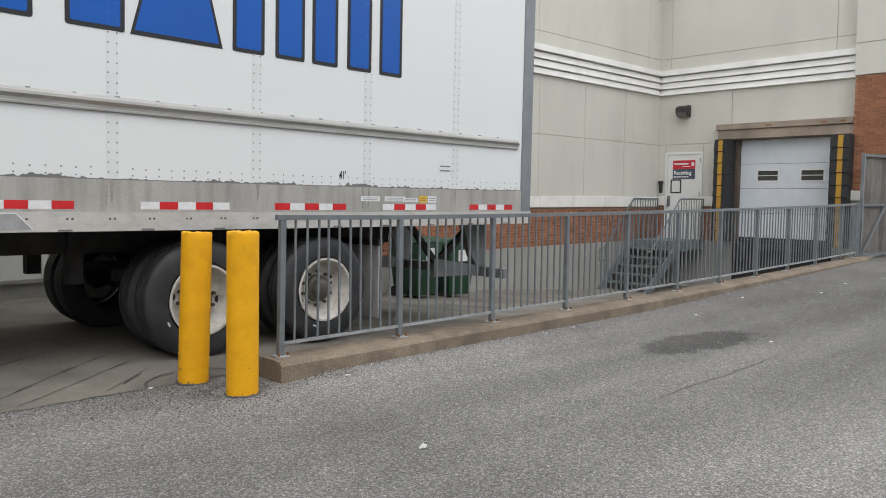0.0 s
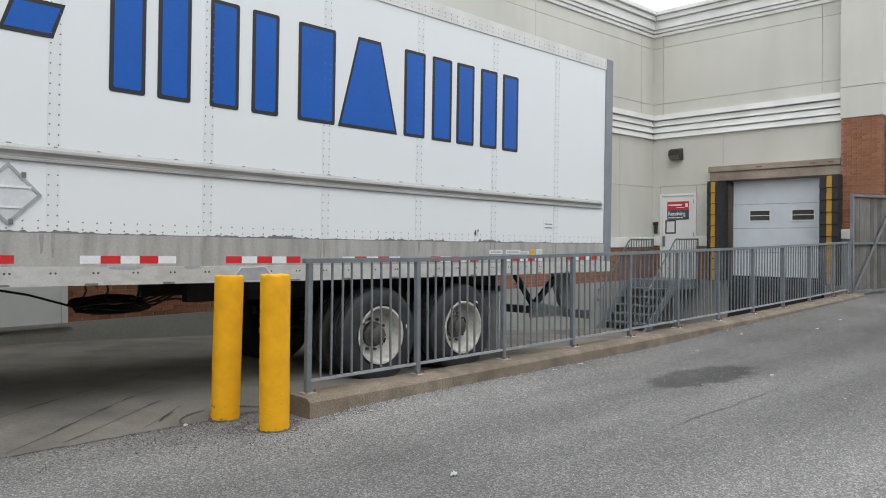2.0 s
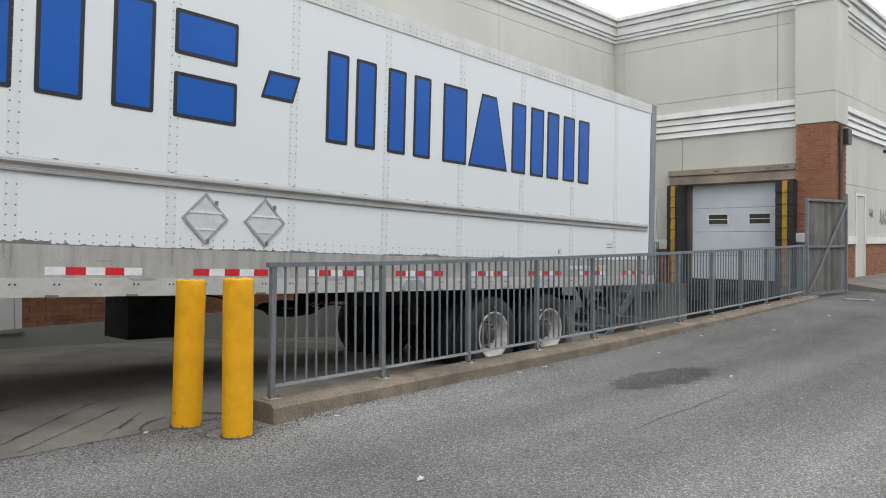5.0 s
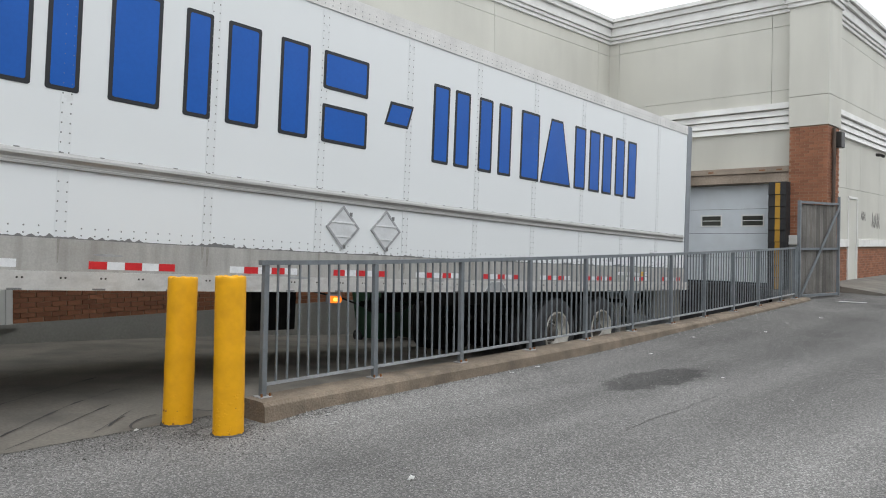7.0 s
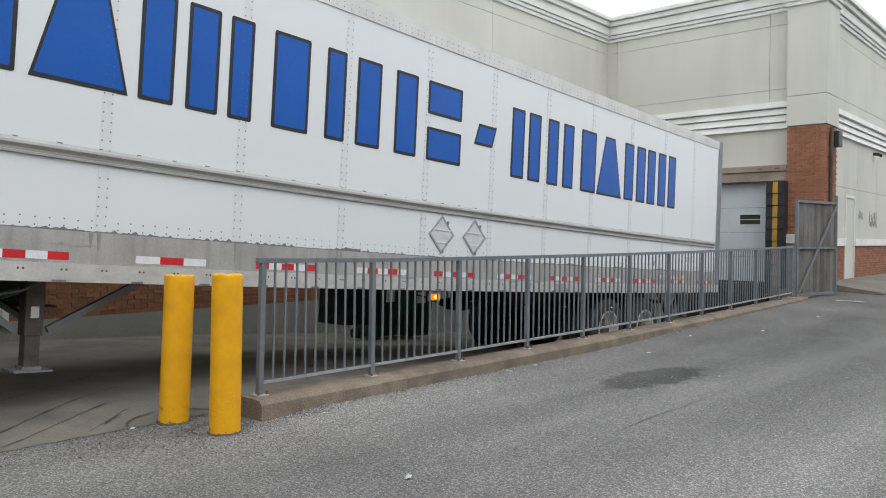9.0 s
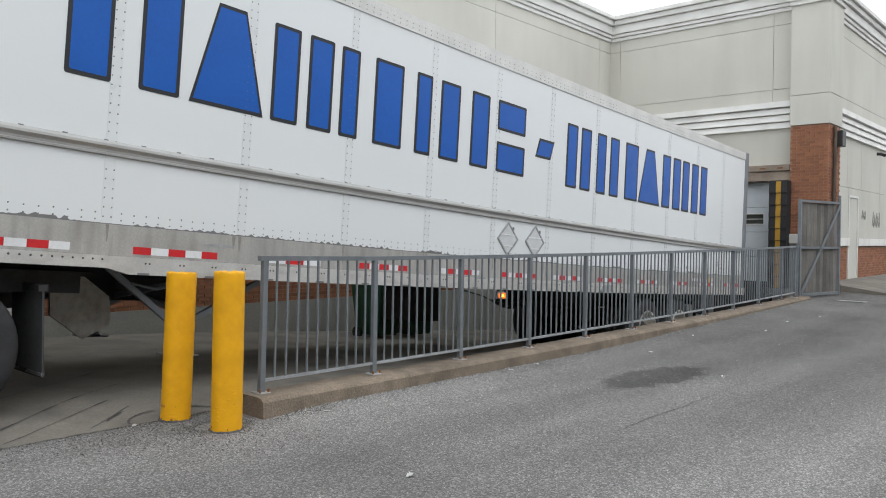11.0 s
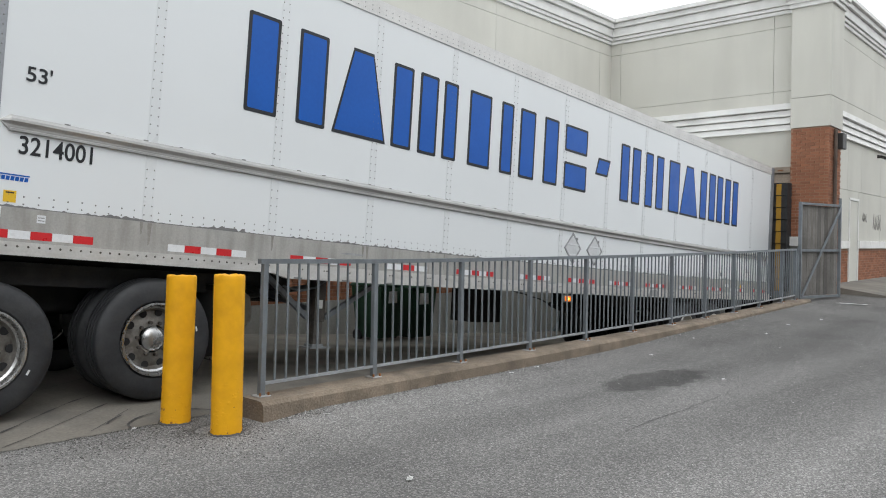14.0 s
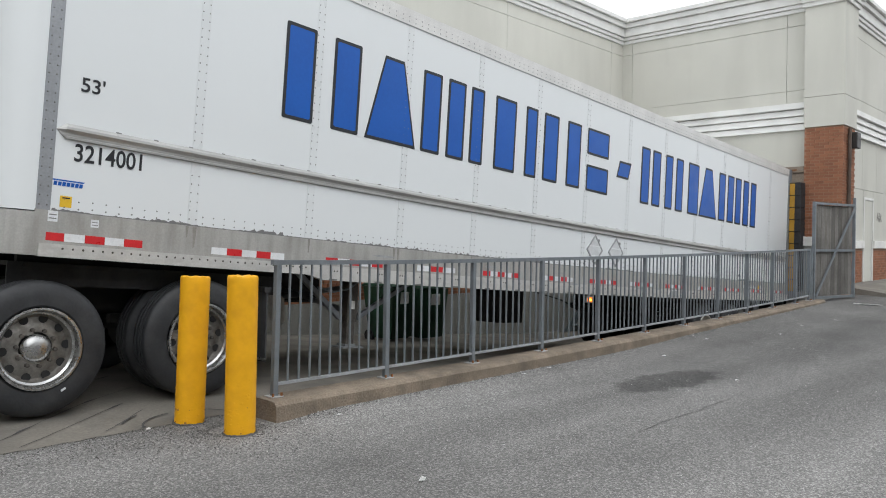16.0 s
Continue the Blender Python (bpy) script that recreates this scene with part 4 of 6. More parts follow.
def build_bollard(x, y, top, lean_x, lean_y, seed):
    b = thing("bollard", "chipped bright yellow concrete-filled steel bollard", "bollard", "bollards by the ramp")
    r = 0.112
    bm = bmesh.new()
    prof = [(r, -0.1), (r, 0.0)] + [(r, top * i / 30) for i in range(1, 30)] + [(r, top - 0.012), (r - 0.003, top - 0.003), (r - 0.010, top), (r - 0.022, top - 0.002), (0.05, top - 0.004), (0.0, top)]
    lathe(bm, prof, 48, "z")
    for v in bm.verts:
        k = noise.noise((v.co.x * 9 + seed, v.co.y * 9, v.co.z * 7))
        low = max(0.0, 1 - v.co.z / 0.45)
        s = 1 + 0.012 * k * (0.3 + low)
        v.co.x, v.co.y = v.co.x * s, v.co.y * s
        if v.co.z > top - 0.03:
            v.co.z += 0.012 * noise.noise((v.co.x * 30, v.co.y * 40, seed))
    part("post", bm, M_YELLOW, b, smooth=True)
    bm = bmesh.new()
    for i in range(170):
        a, z = random.uniform(0, 6.28), 0.01 + 0.42 * random.random() ** 2.2
        rr = random.uniform(0.006, 0.026)
        out, side, up = Vector((math.cos(a), math.sin(a), 0)), Vector((-math.sin(a), math.cos(a), 0)), Vector((0, 0, 1))
        c = out * (r - 0.002) + up * z
        ring = [bm.verts.new(c + side * (rr * math.cos(k * 1.047)) + up * (rr * math.sin(k * 1.047))) for k in range(6)]
        tip = bm.verts.new(c + out * random.uniform(0.0025, 0.0045))
        for k in range(6):
            bm.faces.new((ring[k], ring[(k + 1) % 6], tip))
    part("paint_blister", bm, M_YELLOW, b, kind="stuff")
    bm = bmesh.new()
    lathe(bm, [(r + 0.022, -0.02), (r + 0.016, 0.004), (r + 0.002, 0.010), (r - 0.01, 0.012)], 40, "z")
    for v in bm.verts:
        v.co.z += 0.012 * noise.noise((v.co.x * 30 + seed, v.co.y * 30, 0))
    part("dirt_ring", bm, M_CRACK, b)
    for i in range(9):
        bm = bmesh.new()
        a, z = random.uniform(0, 6.28), 0.015 + 0.20 * random.random() ** 2
        rr = random.uniform(0.004, 0.013)
        out, side, up = Vector((math.cos(a), math.sin(a), 0)), Vector((-math.sin(a), math.cos(a), 0)), Vector((0, 0, 1))
        c = out * (r + 0.0015) + up * z
        ring = [bm.verts.new(c + side * (rr * random.uniform(0.6, 1.3) * math.cos(k * 1.047)) + up * (rr * random.uniform(0.5, 1.2) * math.sin(k * 1.047))) for k in range(6)]
        tip = bm.verts.new(c + out * 0.0025)
        for k in range(6):
            bm.faces.new((ring[k], ring[(k + 1) % 6], tip))
        part("rust_chip", bm, M_CHIP, b, "brown rust chip")
    b.matrix_world = pose(x, y, 0.0, lean_y, lean_x, 0)


build_kerb()
build_fence()
build_gate()
build_bollard(-0.568, 0.308, 1.135, 2.3, 0.0, 1.0)
build_bollard(-0.47, -0.248, 1.16, 0.9, 0.0, 5.0)


# ---- dock stair, bins ----
def build_stair():
    s = thing("dock_stair", "grey painted steel stair with landing and handrails", "stair")
    y0, y1, xt, xb, zt, zb = 4.28, 5.62, 13.95, 12.62, 0.34, -0.86
    part("landing", boxes(((xt, y0, zt - 0.05), (DW - 0.035, y1, zt))), M_STAIR, s)
    bm = boxes(((xt, y0, zt - 0.24), (DW - 0.035, y0 + 0.05, zt - 0.052)), ((xt, y1 - 0.05, zt - 0.24), (DW - 0.035, y1, zt - 0.052)), ((xt, y0 + 0.05, zt - 0.24), (xt + 0.05, y1 - 0.05, zt - 0.052)))
    part("landing_frame", bm, M_STAIR, s)
    for x, y in ((xt + 0.1, y0 + 0.06), (xt + 0.1, y1 - 0.06)):
        bm = bmesh.new()
        bar(bm, (x, y, -0.89), (x, y, zt - 0.24), 0.07)
        part("landing_leg", bm, M_STAIR, s)
    for y in (y0 + 0.02, y1 - 0.02):
        bm = bmesh.new()
        prism(bm, [(xt, y - 0.02, zt), (xt, y - 0.02, zt - 0.26), (xb + 0.10, y - 0.02, zb - 0.02), (xb - 0.14, y - 0.02, zb - 0.02), (xb - 0.14, y - 0.02, zb + 0.04)], (0, 0.04, 0))
        part("stringer", bm, M_STAIR, s)
    n = 6
    for i in range(1, n):
        x, z = xt - (xt - xb) * i / n, zt - (zt - zb) * i / n
        part("tread", boxes(((x - 0.02, y0 + 0.042, z - 0.035), (x + 0.26, y1 - 0.042, z))), M_STAIR, s)
    for y in (y0 + 0.02, y1 - 0.02):
        top = 1.38
        bm = bmesh.new()
        slope = (zt - zb) / (xt - xb)
        xe = xb + 0.12
        ze = zb + (xe - xb) * slope + 0.92
        tube(bm, [(DW - 0.10, y, zt), (DW - 0.10, y, top), (xt + 0.10, y, top), (xt + 0.02, y, top - 0.05), (xe, y, ze), (xe - 0.18, y, ze - 0.03), (xe - 0.20, y, ze - 0.30), (xe + 0.02, y, ze - 0.30)], 0.019, 8)
        part("handrail", bm, M_STAIR, s, smooth=True)
        for i in range(9):
            x = xt + 0.14 + (DW - 0.2 - xt - 0.14) * i / 8
            bm = bmesh.new()
            bar(bm, (x, y, zt), (x, y, top - 0.01), 0.014)
            part("baluster", bm, M_STAIR, s)
        for i in range(9):
            x = xe + 0.05 + (xt - xe - 0.06) * i / 8
            zl = zb + (x - xb) * slope
            bm = bmesh.new()
            bar(bm, (x, y, zl), (x, y, zl + 0.90), 0.014)
            part("baluster", bm, M_STAIR, s)


def build_bin(x, y, turn, plastic):
    b = thing("wheeled_bin", "green plastic wheeled refuse bin by the wall", "bin", "wheeled bins")
    bm = bmesh.new()
    hull8(bm, [(-0.24, -0.27, 0.06), (0.24, -0.27, 0.06), (0.24, 0.27, 0.06), (-0.24, 0.27, 0.06), (-0.31, -0.36, 0.95), (0.31, -0.36, 0.95), (0.31, 0.36, 0.95), (-0.31, 0.36, 0.95)])
    part("body", soften(bm, 0.03), plastic, b, smooth=True)
    bm = bmesh.new()
    hull8(bm, [(-0.33, -0.38, 0.955), (0.33, -0.38, 0.955), (0.33, 0.38, 0.955), (-0.33, 0.38, 0.955), (-0.27, -0.31, 1.04), (0.27, -0.31, 1.04), (0.27, 0.31, 1.04), (-0.27, 0.31, 1.04)])
    part("lid", soften(bm, 0.02), plastic, b, smooth=True)
    bm = bmesh.new()
    tube(bm, [(-0.22, 0.36, 0.93), (-0.22, 0.45, 0.95), (0.22, 0.45, 0.95), (0.22, 0.36, 0.93)], 0.016)
    part("grip_bar", bm, plastic, b, smooth=True)
    for s in (-1, 1):
        bm = bmesh.new()
        lathe(bm, [(0.0, s * 0.22), (0.10, s * 0.22), (0.10, s * 0.27), (0.0, s * 0.27)], 20, "y", (0, 0, 0))
        bmesh.ops.rotate(bm, verts=bm.verts[:], cent=(0, 0, 0), matrix=Matrix.Rotation(radians(90), 3, "Z"))
        bmesh.ops.translate(bm, verts=bm.verts[:], vec=(0, 0.24, 0.10))
        part("wheel", bm, M_PAD, b)
    part("sticker", boxes(((-0.10, -0.353, 0.66), (0.10, -0.32, 0.86))), M_SIGNW, b, "white label")
    b.matrix_world = pose(x, y, ramp_z(x) - 0.005, 0, 0, turn)


build_stair()
build_bin(5.50, 4.52, 4, M_GREEN)
build_bin(6.42, 4.60, -6, M_GREEN)


# ---- litter ----
def scrap(x, y, w, l, seed):
    bm = bmesh.new()
    n = 5
    g = [[bm.verts.new((w * (i / n - 0.5), l * (j / n - 0.5), 0.006 + 0.014 * abs(noise.noise((i * 0.7 + seed, j * 0.7, seed))))) for j in range(n + 1)] for i in range(n + 1)]
    for i in range(n):
        for j in range(n):
            if (i, j) not in ((0, 0), (n - 1, n - 1)):
                bm.faces.new((g[i][j], g[i + 1][j], g[i + 1][j + 1], g[i][j + 1]))
    bmesh.ops.solidify(bm, geom=bm.faces[:], thickness=0.002)
    ob = link_mesh("paper_scrap", bm, M_PAPER, True)
    ob.matrix_world = pose(x, y, ground_z(x, y) + 0.002, 0, 0, seed * 37)
    tagged(ob, "crumpled white paper scrap on the asphalt", "litter", "paper scraps")


scrap(-0.316, -1.985, 0.085, 0.035, 1.0)
scrap(13.9, -0.78, 0.75, 0.18, 2.2)
for i, (x, y) in enumerate(((5.3, -0.7), (6.9, -0.55), (4.35, -2.0), (8.2, -1.1), (9.5, -1.0), (2.9, -0.32), (3.4, -0.3), (0.35, -0.4), (-0.9, 0.3), (10.6, -1.2))):
    scrap(x, y, 0.05, 0.03, 3.1 + i)


def build_grit(name, label, count, size, spot, material):
    """Small broken stones, too many to count."""
    verts, faces = [], []
    for i in range(count):
        x, y, z = spot()
        r = size * random.uniform(0.45, 1.3)
        a, h, k = random.uniform(0, 6.28), r * random.uniform(0.5, 0.9), len(verts)
        for j in range(4):
            rr = r * random.uniform(0.7, 1.15)
            verts.append((x + rr * math.cos(a + j * 1.571), y + rr * math.sin(a + j * 1.571), z - 0.002))
        verts.append((x + 0.3 * r * math.cos(a), y + 0.3 * r * math.sin(a), z + h))
        faces += [(k + j, k + (j + 1) % 4, k + 4) for j in range(4)]
    me = bpy.data.meshes.new(name)
    me.from_pydata(verts, [], faces)
    me.materials.append(material)
    tagged(new(name, me), label, "gravel", kind="stuff")


def kerb_foot():
    x = 13.2 * random.random() ** 1.5 - 0.1
    y = -0.207 - 0.16 * random.random() ** 2.2
    return x, y, ground_z(x, y)


def bollard_foot():
    a, d = random.uniform(0, 6.28), 0.13 + 0.75 * random.random() ** 1.6
    x, y = -0.47 + d * 1.3 * math.cos(a), -0.12 + d * math.sin(a)
    return (x, y, 0.004 if x < 0 else ground_z(x, y)) if (y < 0.36 and (x < -0.13 or y < -0.21)) else bollard_foot()


def apron_edge():
    x = random.uniform(-5.5, -0.3)
    y = 0.34 - 0.5 * random.random() ** 2
    return x, y, 0.003


def open_lane():
    x, y = random.uniform(-3.5, 9), random.uniform(-4.2, -0.3)
    return x, y, ground_z(x, y)


build_grit("kerb_grit", "dark grit washed along the kerb foot", 2600, 0.007, kerb_foot, M_GRITD)
build_grit("pale_grit", "pale stone chips along the kerb foot", 420, 0.009, kerb_foot, M_GRITP)
build_grit("bollard_grit", "loose dark gravel round the bollards", 2600, 0.006, bollard_foot, M_GRITD)
build_grit("apron_grit", "loose gravel along the broken asphalt edge", 1800, 0.0065, apron_edge, M_GRITD)
build_grit("lane_chips", "loose stone chips on the asphalt", 2600, 0.007, open_lane, M_GRITP)


# ---- the trailer: u metres forward of its rear, v metres in from its near side, w metres above the scuff rail ----
L_TR, WIDTH = 16.15, 2.60


def tp(u, v, w):
    """A place on the trailer; the loaded box hangs slightly between its wheels and its nose."""
    x = 1.0105 * u
    return (-x, v, w - 0.055 * (1 - ((x - 8.15) / 8.0) ** 2))


def tstrip(rows):
    """One long profile along the trailer, rows of u, v0, v1, w0, w1."""
    bm = bmesh.new()
    rings = [[bm.verts.new(tp(u, v, w)) for v, w in ((v0, w0), (v1, w0), (v1, w1), (v0, w1))] for u, v0, v1, w0, w1 in rows]
    for r, s in zip(rings, rings[1:]):
        for j in range(4):
            bm.faces.new((r[j], r[(j + 1) % 4], s[(j + 1) % 4], s[j]))
    bm.faces.new(rings[0][::-1])
    bm.faces.new(rings[-1])
    return bm


def tbox(bm, u0, u1, v0, v1, w0, w1, cuts=1):
    for i in range(cuts):
        a, b = u0 + (u1 - u0) * i / cuts, u0 + (u1 - u0) * (i + 1) / cuts
        hull8(bm, [tp(a, v0, w0), tp(a, v1, w0), tp(a, v1, w1), tp(a, v0, w1), tp(b, v0, w0), tp(b, v1, w0), tp(b, v1, w1), tp(b, v0, w1)])


def tbm(*args):
    bm = bmesh.new()
    for a in args:
        tbox(bm, *a)
    return bm


def rivets(bm, spots, r=0.0085, out=0.007):
    for u, w in spots:
        c = Vector(tp(u, 0, w))
        ring = [bm.verts.new(c + Vector((r * math.cos(k * 1.2566), 0.001, r * math.sin(k * 1.2566)))) for k in range(5)]
        tip = bm.verts.new(c + Vector((0, -out, 0)))
        for k in range(5):
            bm.faces.new((ring[k], ring[(k + 1) % 5], tip))


SEAMS = [1.294 + 1.228 * k for k in range(12)]


def flat(bm, pts, out0, out1):
    """A flat shape on the side, corners as (u, w)."""
    prism(bm, [tp(u, -out0, w) for u, w in pts], (0, out0 - out1, 0))


def rounded(u0, u1, w0, w1, r, n=4):
    pts = []
    for cu, cw, a0 in ((u0 - r, w0 + r, -90), (u0 - r, w1 - r, 0), (u1 + r, w1 - r, 90), (u1 + r, w0 + r, 180)):
        for i in range(n + 1):
            a = radians(a0 + 90 * i / n)
            pts.append((cu + r * math.cos(a), cw + r * math.sin(a)))
    return pts


def grow(pts, d):
    cu, cw = sum(p[0] for p in pts) / len(pts), sum(p[1] for p in pts) / len(pts)
    su = max(abs(p[0] - cu) for p in pts)
    sw = max(abs(p[1] - cw) for p in pts)
    return [(cu + (u - cu) * (1 + d / su), cw + (w - cw) * (1 + d / sw)) for u, w in pts]


def wheel_profile(r):
    return [(r * 0.60, 0.03), (r * 0.64, 0.008), (r * 0.80, 0.0), (r * 0.93, 0.014), (r * 0.985, 0.035), (r, 0.05), (r, 0.085), (r - 0.012, 0.088), (r - 0.012, 0.098), (r, 0.101), (r, 0.13), (r - 0.012, 0.133), (r - 0.012, 0.145), (r, 0.148),
            (r, 0.18), (r - 0.012, 0.183), (r - 0.012, 0.193), (r, 0.196), (r, 0.22), (r * 0.985, 0.24), (r * 0.93, 0.258), (r * 0.80, 0.27), (r * 0.62, 0.262), (r * 0.58, 0.25)]


def build_wheel(parent, place, r, kind, side):
    """A dual wheel end. side 1: its face looks to the near side; -1: to the far side."""
    def bm_of(prof, off=0.0, seg=48):
        bm = bmesh.new()
        lathe(bm, [(a, (b + off)) for a, b in prof], seg, "y", caps=False)
        if side < 0:
            bmesh.ops.scale(bm, verts=bm.verts[:], vec=(1, -1, 1))
        return bm
    rr = r * 0.605
    if kind == "steel":
        prof = [(rr, 0.012), (rr, 0.0), (rr - 0.02, 0.0), (rr - 0.03, 0.02), (rr - 0.045, 0.10), (rr - 0.075, 0.155), (rr - 0.10, 0.17), (0.15, 0.172), (0.145, 0.16), (0.12, 0.16)]
        w = part("wheel", bm_of(prof), M_RIMW, parent, "white painted steel wheel", smooth=True)
    else:
        prof = [(rr, 0.012), (rr, -0.004), (rr - 0.016, -0.006), (rr - 0.026, 0.008), (rr - 0.034, 0.05), (rr - 0.05, 0.062), (rr - 0.056, 0.085), (rr - 0.075, 0.112), (0.19, 0.105), (0.175, 0.095), (0.12, 0.095)]
        w = part("wheel", bm_of(prof[5:]), M_DISC, parent, "dull aluminium wheel disc", smooth=True)
        part("rim_lip", bm_of(prof[:6]), M_ALLOY, w, "polished aluminium rim lip", smooth=True)
    w.location = place
    part("tyre", bm_of(wheel_profile(r)), M_TYRE, w, smooth=True)
    part("tyre", bm_of(wheel_profile(r), 0.33), M_TYRE, w, smooth=True)
    face = 0.168 if kind == "steel" else 0.098
    hub = [(0.135, face), (0.13, face - 0.05), (0.10, face - 0.07), (0.09, face - 0.12), (0.06, face - 0.135), (0.0, face - 0.138)] if kind == "steel" else [(0.105, face), (0.105, face - 0.03), (0.085, face - 0.055), (0.05, face - 0.07), (0.0, face - 0.074)]
    part("hub", bm_of(hub, 0.0, 24), M_HUB if kind == "steel" else M_ALLOY, w, "hub cap", smooth=True)
    ring = 0.225 if kind == "alloy" else 0.215
    # vent holes are not cut: near-black discs paint the shade inside them
    for i in range(10 if kind == "alloy" else 2):
        a = 2 * math.pi * (i + 0.3) / (10 if kind == "alloy" else 2)
        o = (0.1045 if kind == "alloy" else 0.1705)
        rad = 0.033 if kind == "alloy" else 0.034
        bm = bmesh.new()
        lathe(bm, [(rad, o), (rad, o - 0.006), (0, o - 0.006)], 14, "y", (ring * math.cos(a), 0, ring * math.sin(a)))
        if side < 0:
            bmesh.ops.scale(bm, verts=bm.verts[:], vec=(1, -1, 1))
        part("vent_hole", bm, M_DARK, w, "near-black disc painted for the shade in a vent hole")
    for i in range(10):
        a = 2 * math.pi * i / 10
        k = 0.165 if kind == "steel" else 0.139
        bm = bmesh.new()
        lathe(bm, [(0.016, face), (0.016, face - 0.035), (0, face - 0.038)], 6, "y", (k * math.cos(a), 0, k * math.sin(a)))
        if side < 0:
            bmesh.ops.scale(bm, verts=bm.verts[:], vec=(1, -1, 1))
        part("wheel_nut", bm, M_HUB, w)
    bm = bmesh.new()
    hull8(bm, [(-0.02, -0.003, r * 0.70), (0.02, -0.003, r * 0.70), (0.02, 0.006, r * 0.70), (-0.02, 0.006, r * 0.70), (-0.02, 0.001, r * 0.73), (0.02, 0.001, r * 0.73), (0.02, 0.01, r * 0.73), (-0.02, 0.01, r * 0.73)])
    if side < 0:
        bmesh.ops.scale(bm, verts=bm.verts[:], vec=(1, -1, 1))
    part("tyre_mark", bm, M_TAPEW, w, "white paint mark")
    return w


WHEELS = []


def build_trailer():
    t = thing("semi_trailer", "long white riveted box trailer backing towards the dock", "trailer")
    edges = [0.17] + SEAMS + [15.95]
    for v0, v1 in ((0.0, 0.04), (WIDTH - 0.04, WIDTH)):
        for a, b in zip(edges, edges[1:]):
            bm = tbm((a, b, v0, v1, -0.61, 1.91))
            part("side_panel", bm, M_WHITE, t)
    for u in SEAMS:
        s = part("seam_strip", tbm((u - 0.045, u + 0.045, -0.003, 0.0, -0.588, 1.895)), M_STRIP, t)
        bm = bmesh.new()
        rivets(bm, [(u + d, w) for d in (-0.032, 0.032) for w in np.arange(-0.53, 1.84, 0.075) if not -0.1 < w < 0.06])
        for vtx in bm.verts:
            vtx.co.y -= 0.003
        part("rivet_column", bm, M_RIVET, s, kind="stuff")
    bm = bmesh.new()
    rivets(bm, [(u, w + 0.004 * math.sin(37 * u)) for u in np.arange(0.25, 15.9, 0.104) for w in (-0.50, -0.555) if min(abs(u - s) for s in SEAMS) > 0.07])
    part("base_rivets", bm, M_RIVET, t, kind="stuff")
    # ragged sealant along the foot of the panels
    bm = bmesh.new()
    row = []
    for i, u in enumerate(np.arange(0.18, 15.95, 0.02)):
        h = 0.007 + 0.034 * max(0.0, noise.noise((u * 2.1, 0, 1)) + 0.9 * noise.noise((u * 23, 0, 4)) + 0.12)
        a, b = tp(u, -0.0035, -0.588), tp(u, -0.0035, -0.588 + h)
        row.append((bm.verts.new(a), bm.verts.new(b)))
    for p, q in zip(row, row[1:]):
        bm.faces.new((p[0], q[0], q[1], p[1]))
    part("sealant_line", bm, M_RIVET, t, "ragged grey sealant")
    # scuff rail
    bm = bmesh.new()
    sec = ((0.002, 0.036), (-0.012, 0.034), (-0.032, 0.008), (-0.034, -0.012), (-0.014, -0.040), (-0.013, -0.060), (-0.026, -0.066), (-0.026, -0.080), (0.002, -0.086))
    us = np.linspace(0.26, 15.88, 40)
    def rail_tp(u, y, w):
        x, y, z = tp(u, y, w)
        return (x, y, z - 0.012 + 0.0036 * u)
    rows = [[bm.verts.new(rail_tp(u, y, w)) for y, w in sec] for u in us]
    for r, s in zip(rows, rows[1:]):
        for j in range(8):
            bm.faces.new((r[j], s[j], s[j + 1], r[j + 1]))
    bm.faces.new(rows[0])
    bm.faces.new(rows[-1][::-1])
    rail = part("scuff_rail", bm, M_MIDRAIL, t, "dull aluminium scuff rail")
    for u0, u1 in ((0.26, 0.20), (15.88, 15.95)):
        bm = bmesh.new()
        tip = bm.verts.new(rail_tp(u1, 0.0, -0.02))
        ring = [bm.verts.new(rail_tp(u0, y, w)) for y, w in sec]
        for j in range(9):
            bm.faces.new((ring[j], ring[(j + 1) % 9], tip))
        part("rail_end", bm, M_MIDRAIL, rail)
    bm = bmesh.new()
    for i, u in enumerate(np.arange(0.6, 15.6, 0.31)):
        k = 0.5 + 0.5 * random.random()
        e = -0.012 + 0.0036 * u
        tbox(bm, u - 0.015 * k, u + 0.025 * k, -0.014, -0.001, 0.030 + e, 0.036 + 0.006 * k + e)
    part("rail_clip", bm, M_RIVET, rail, kind="stuff")
    # bottom rail: upright web, proud lower flange, shallow nose section
    part("bottom_rail", tstrip([(u, -0.010, 0.03, -0.835, -0.588) for u in np.linspace(0, 16.055, 28)]), M_RAIL, t, "stained aluminium bottom rail")
    bm = tstrip([(u, -0.030, 0.03, -0.980, -0.836) for u in np.linspace(0, 13.38, 22)] + [(u, -0.030, 0.03, -0.935, -0.836) for u in np.linspace(13.56, 16.02, 6)])
    fl = part("rail_flange", bm, M_FLANGE, t, "paler aluminium lower flange")
    bm = bmesh.new()
    spots = []
    for u in np.arange(0.4, 13.3, 0.305):
        spots += [(u, -0.885), (u + 0.035, -0.885)]
    for u in np.arange(13.6, 15.9, 0.075):
        spots.append((u, -0.868))
    rivets(bm, spots, 0.010, 0.004)
    for v in bm.verts:
        v.co.y -= 0.031
    part("flange_rivets", bm, M_HUB, fl, kind="stuff")
    bm = bmesh.new()
    for u in np.arange(0.45, 13.3, 0.61):
        tbox(bm, u - 0.05, u + 0.05, -0.033, -0.029, -0.977, -0.963)
    part("flange_scuffs", bm, M_RIVET, fl, kind="stuff")
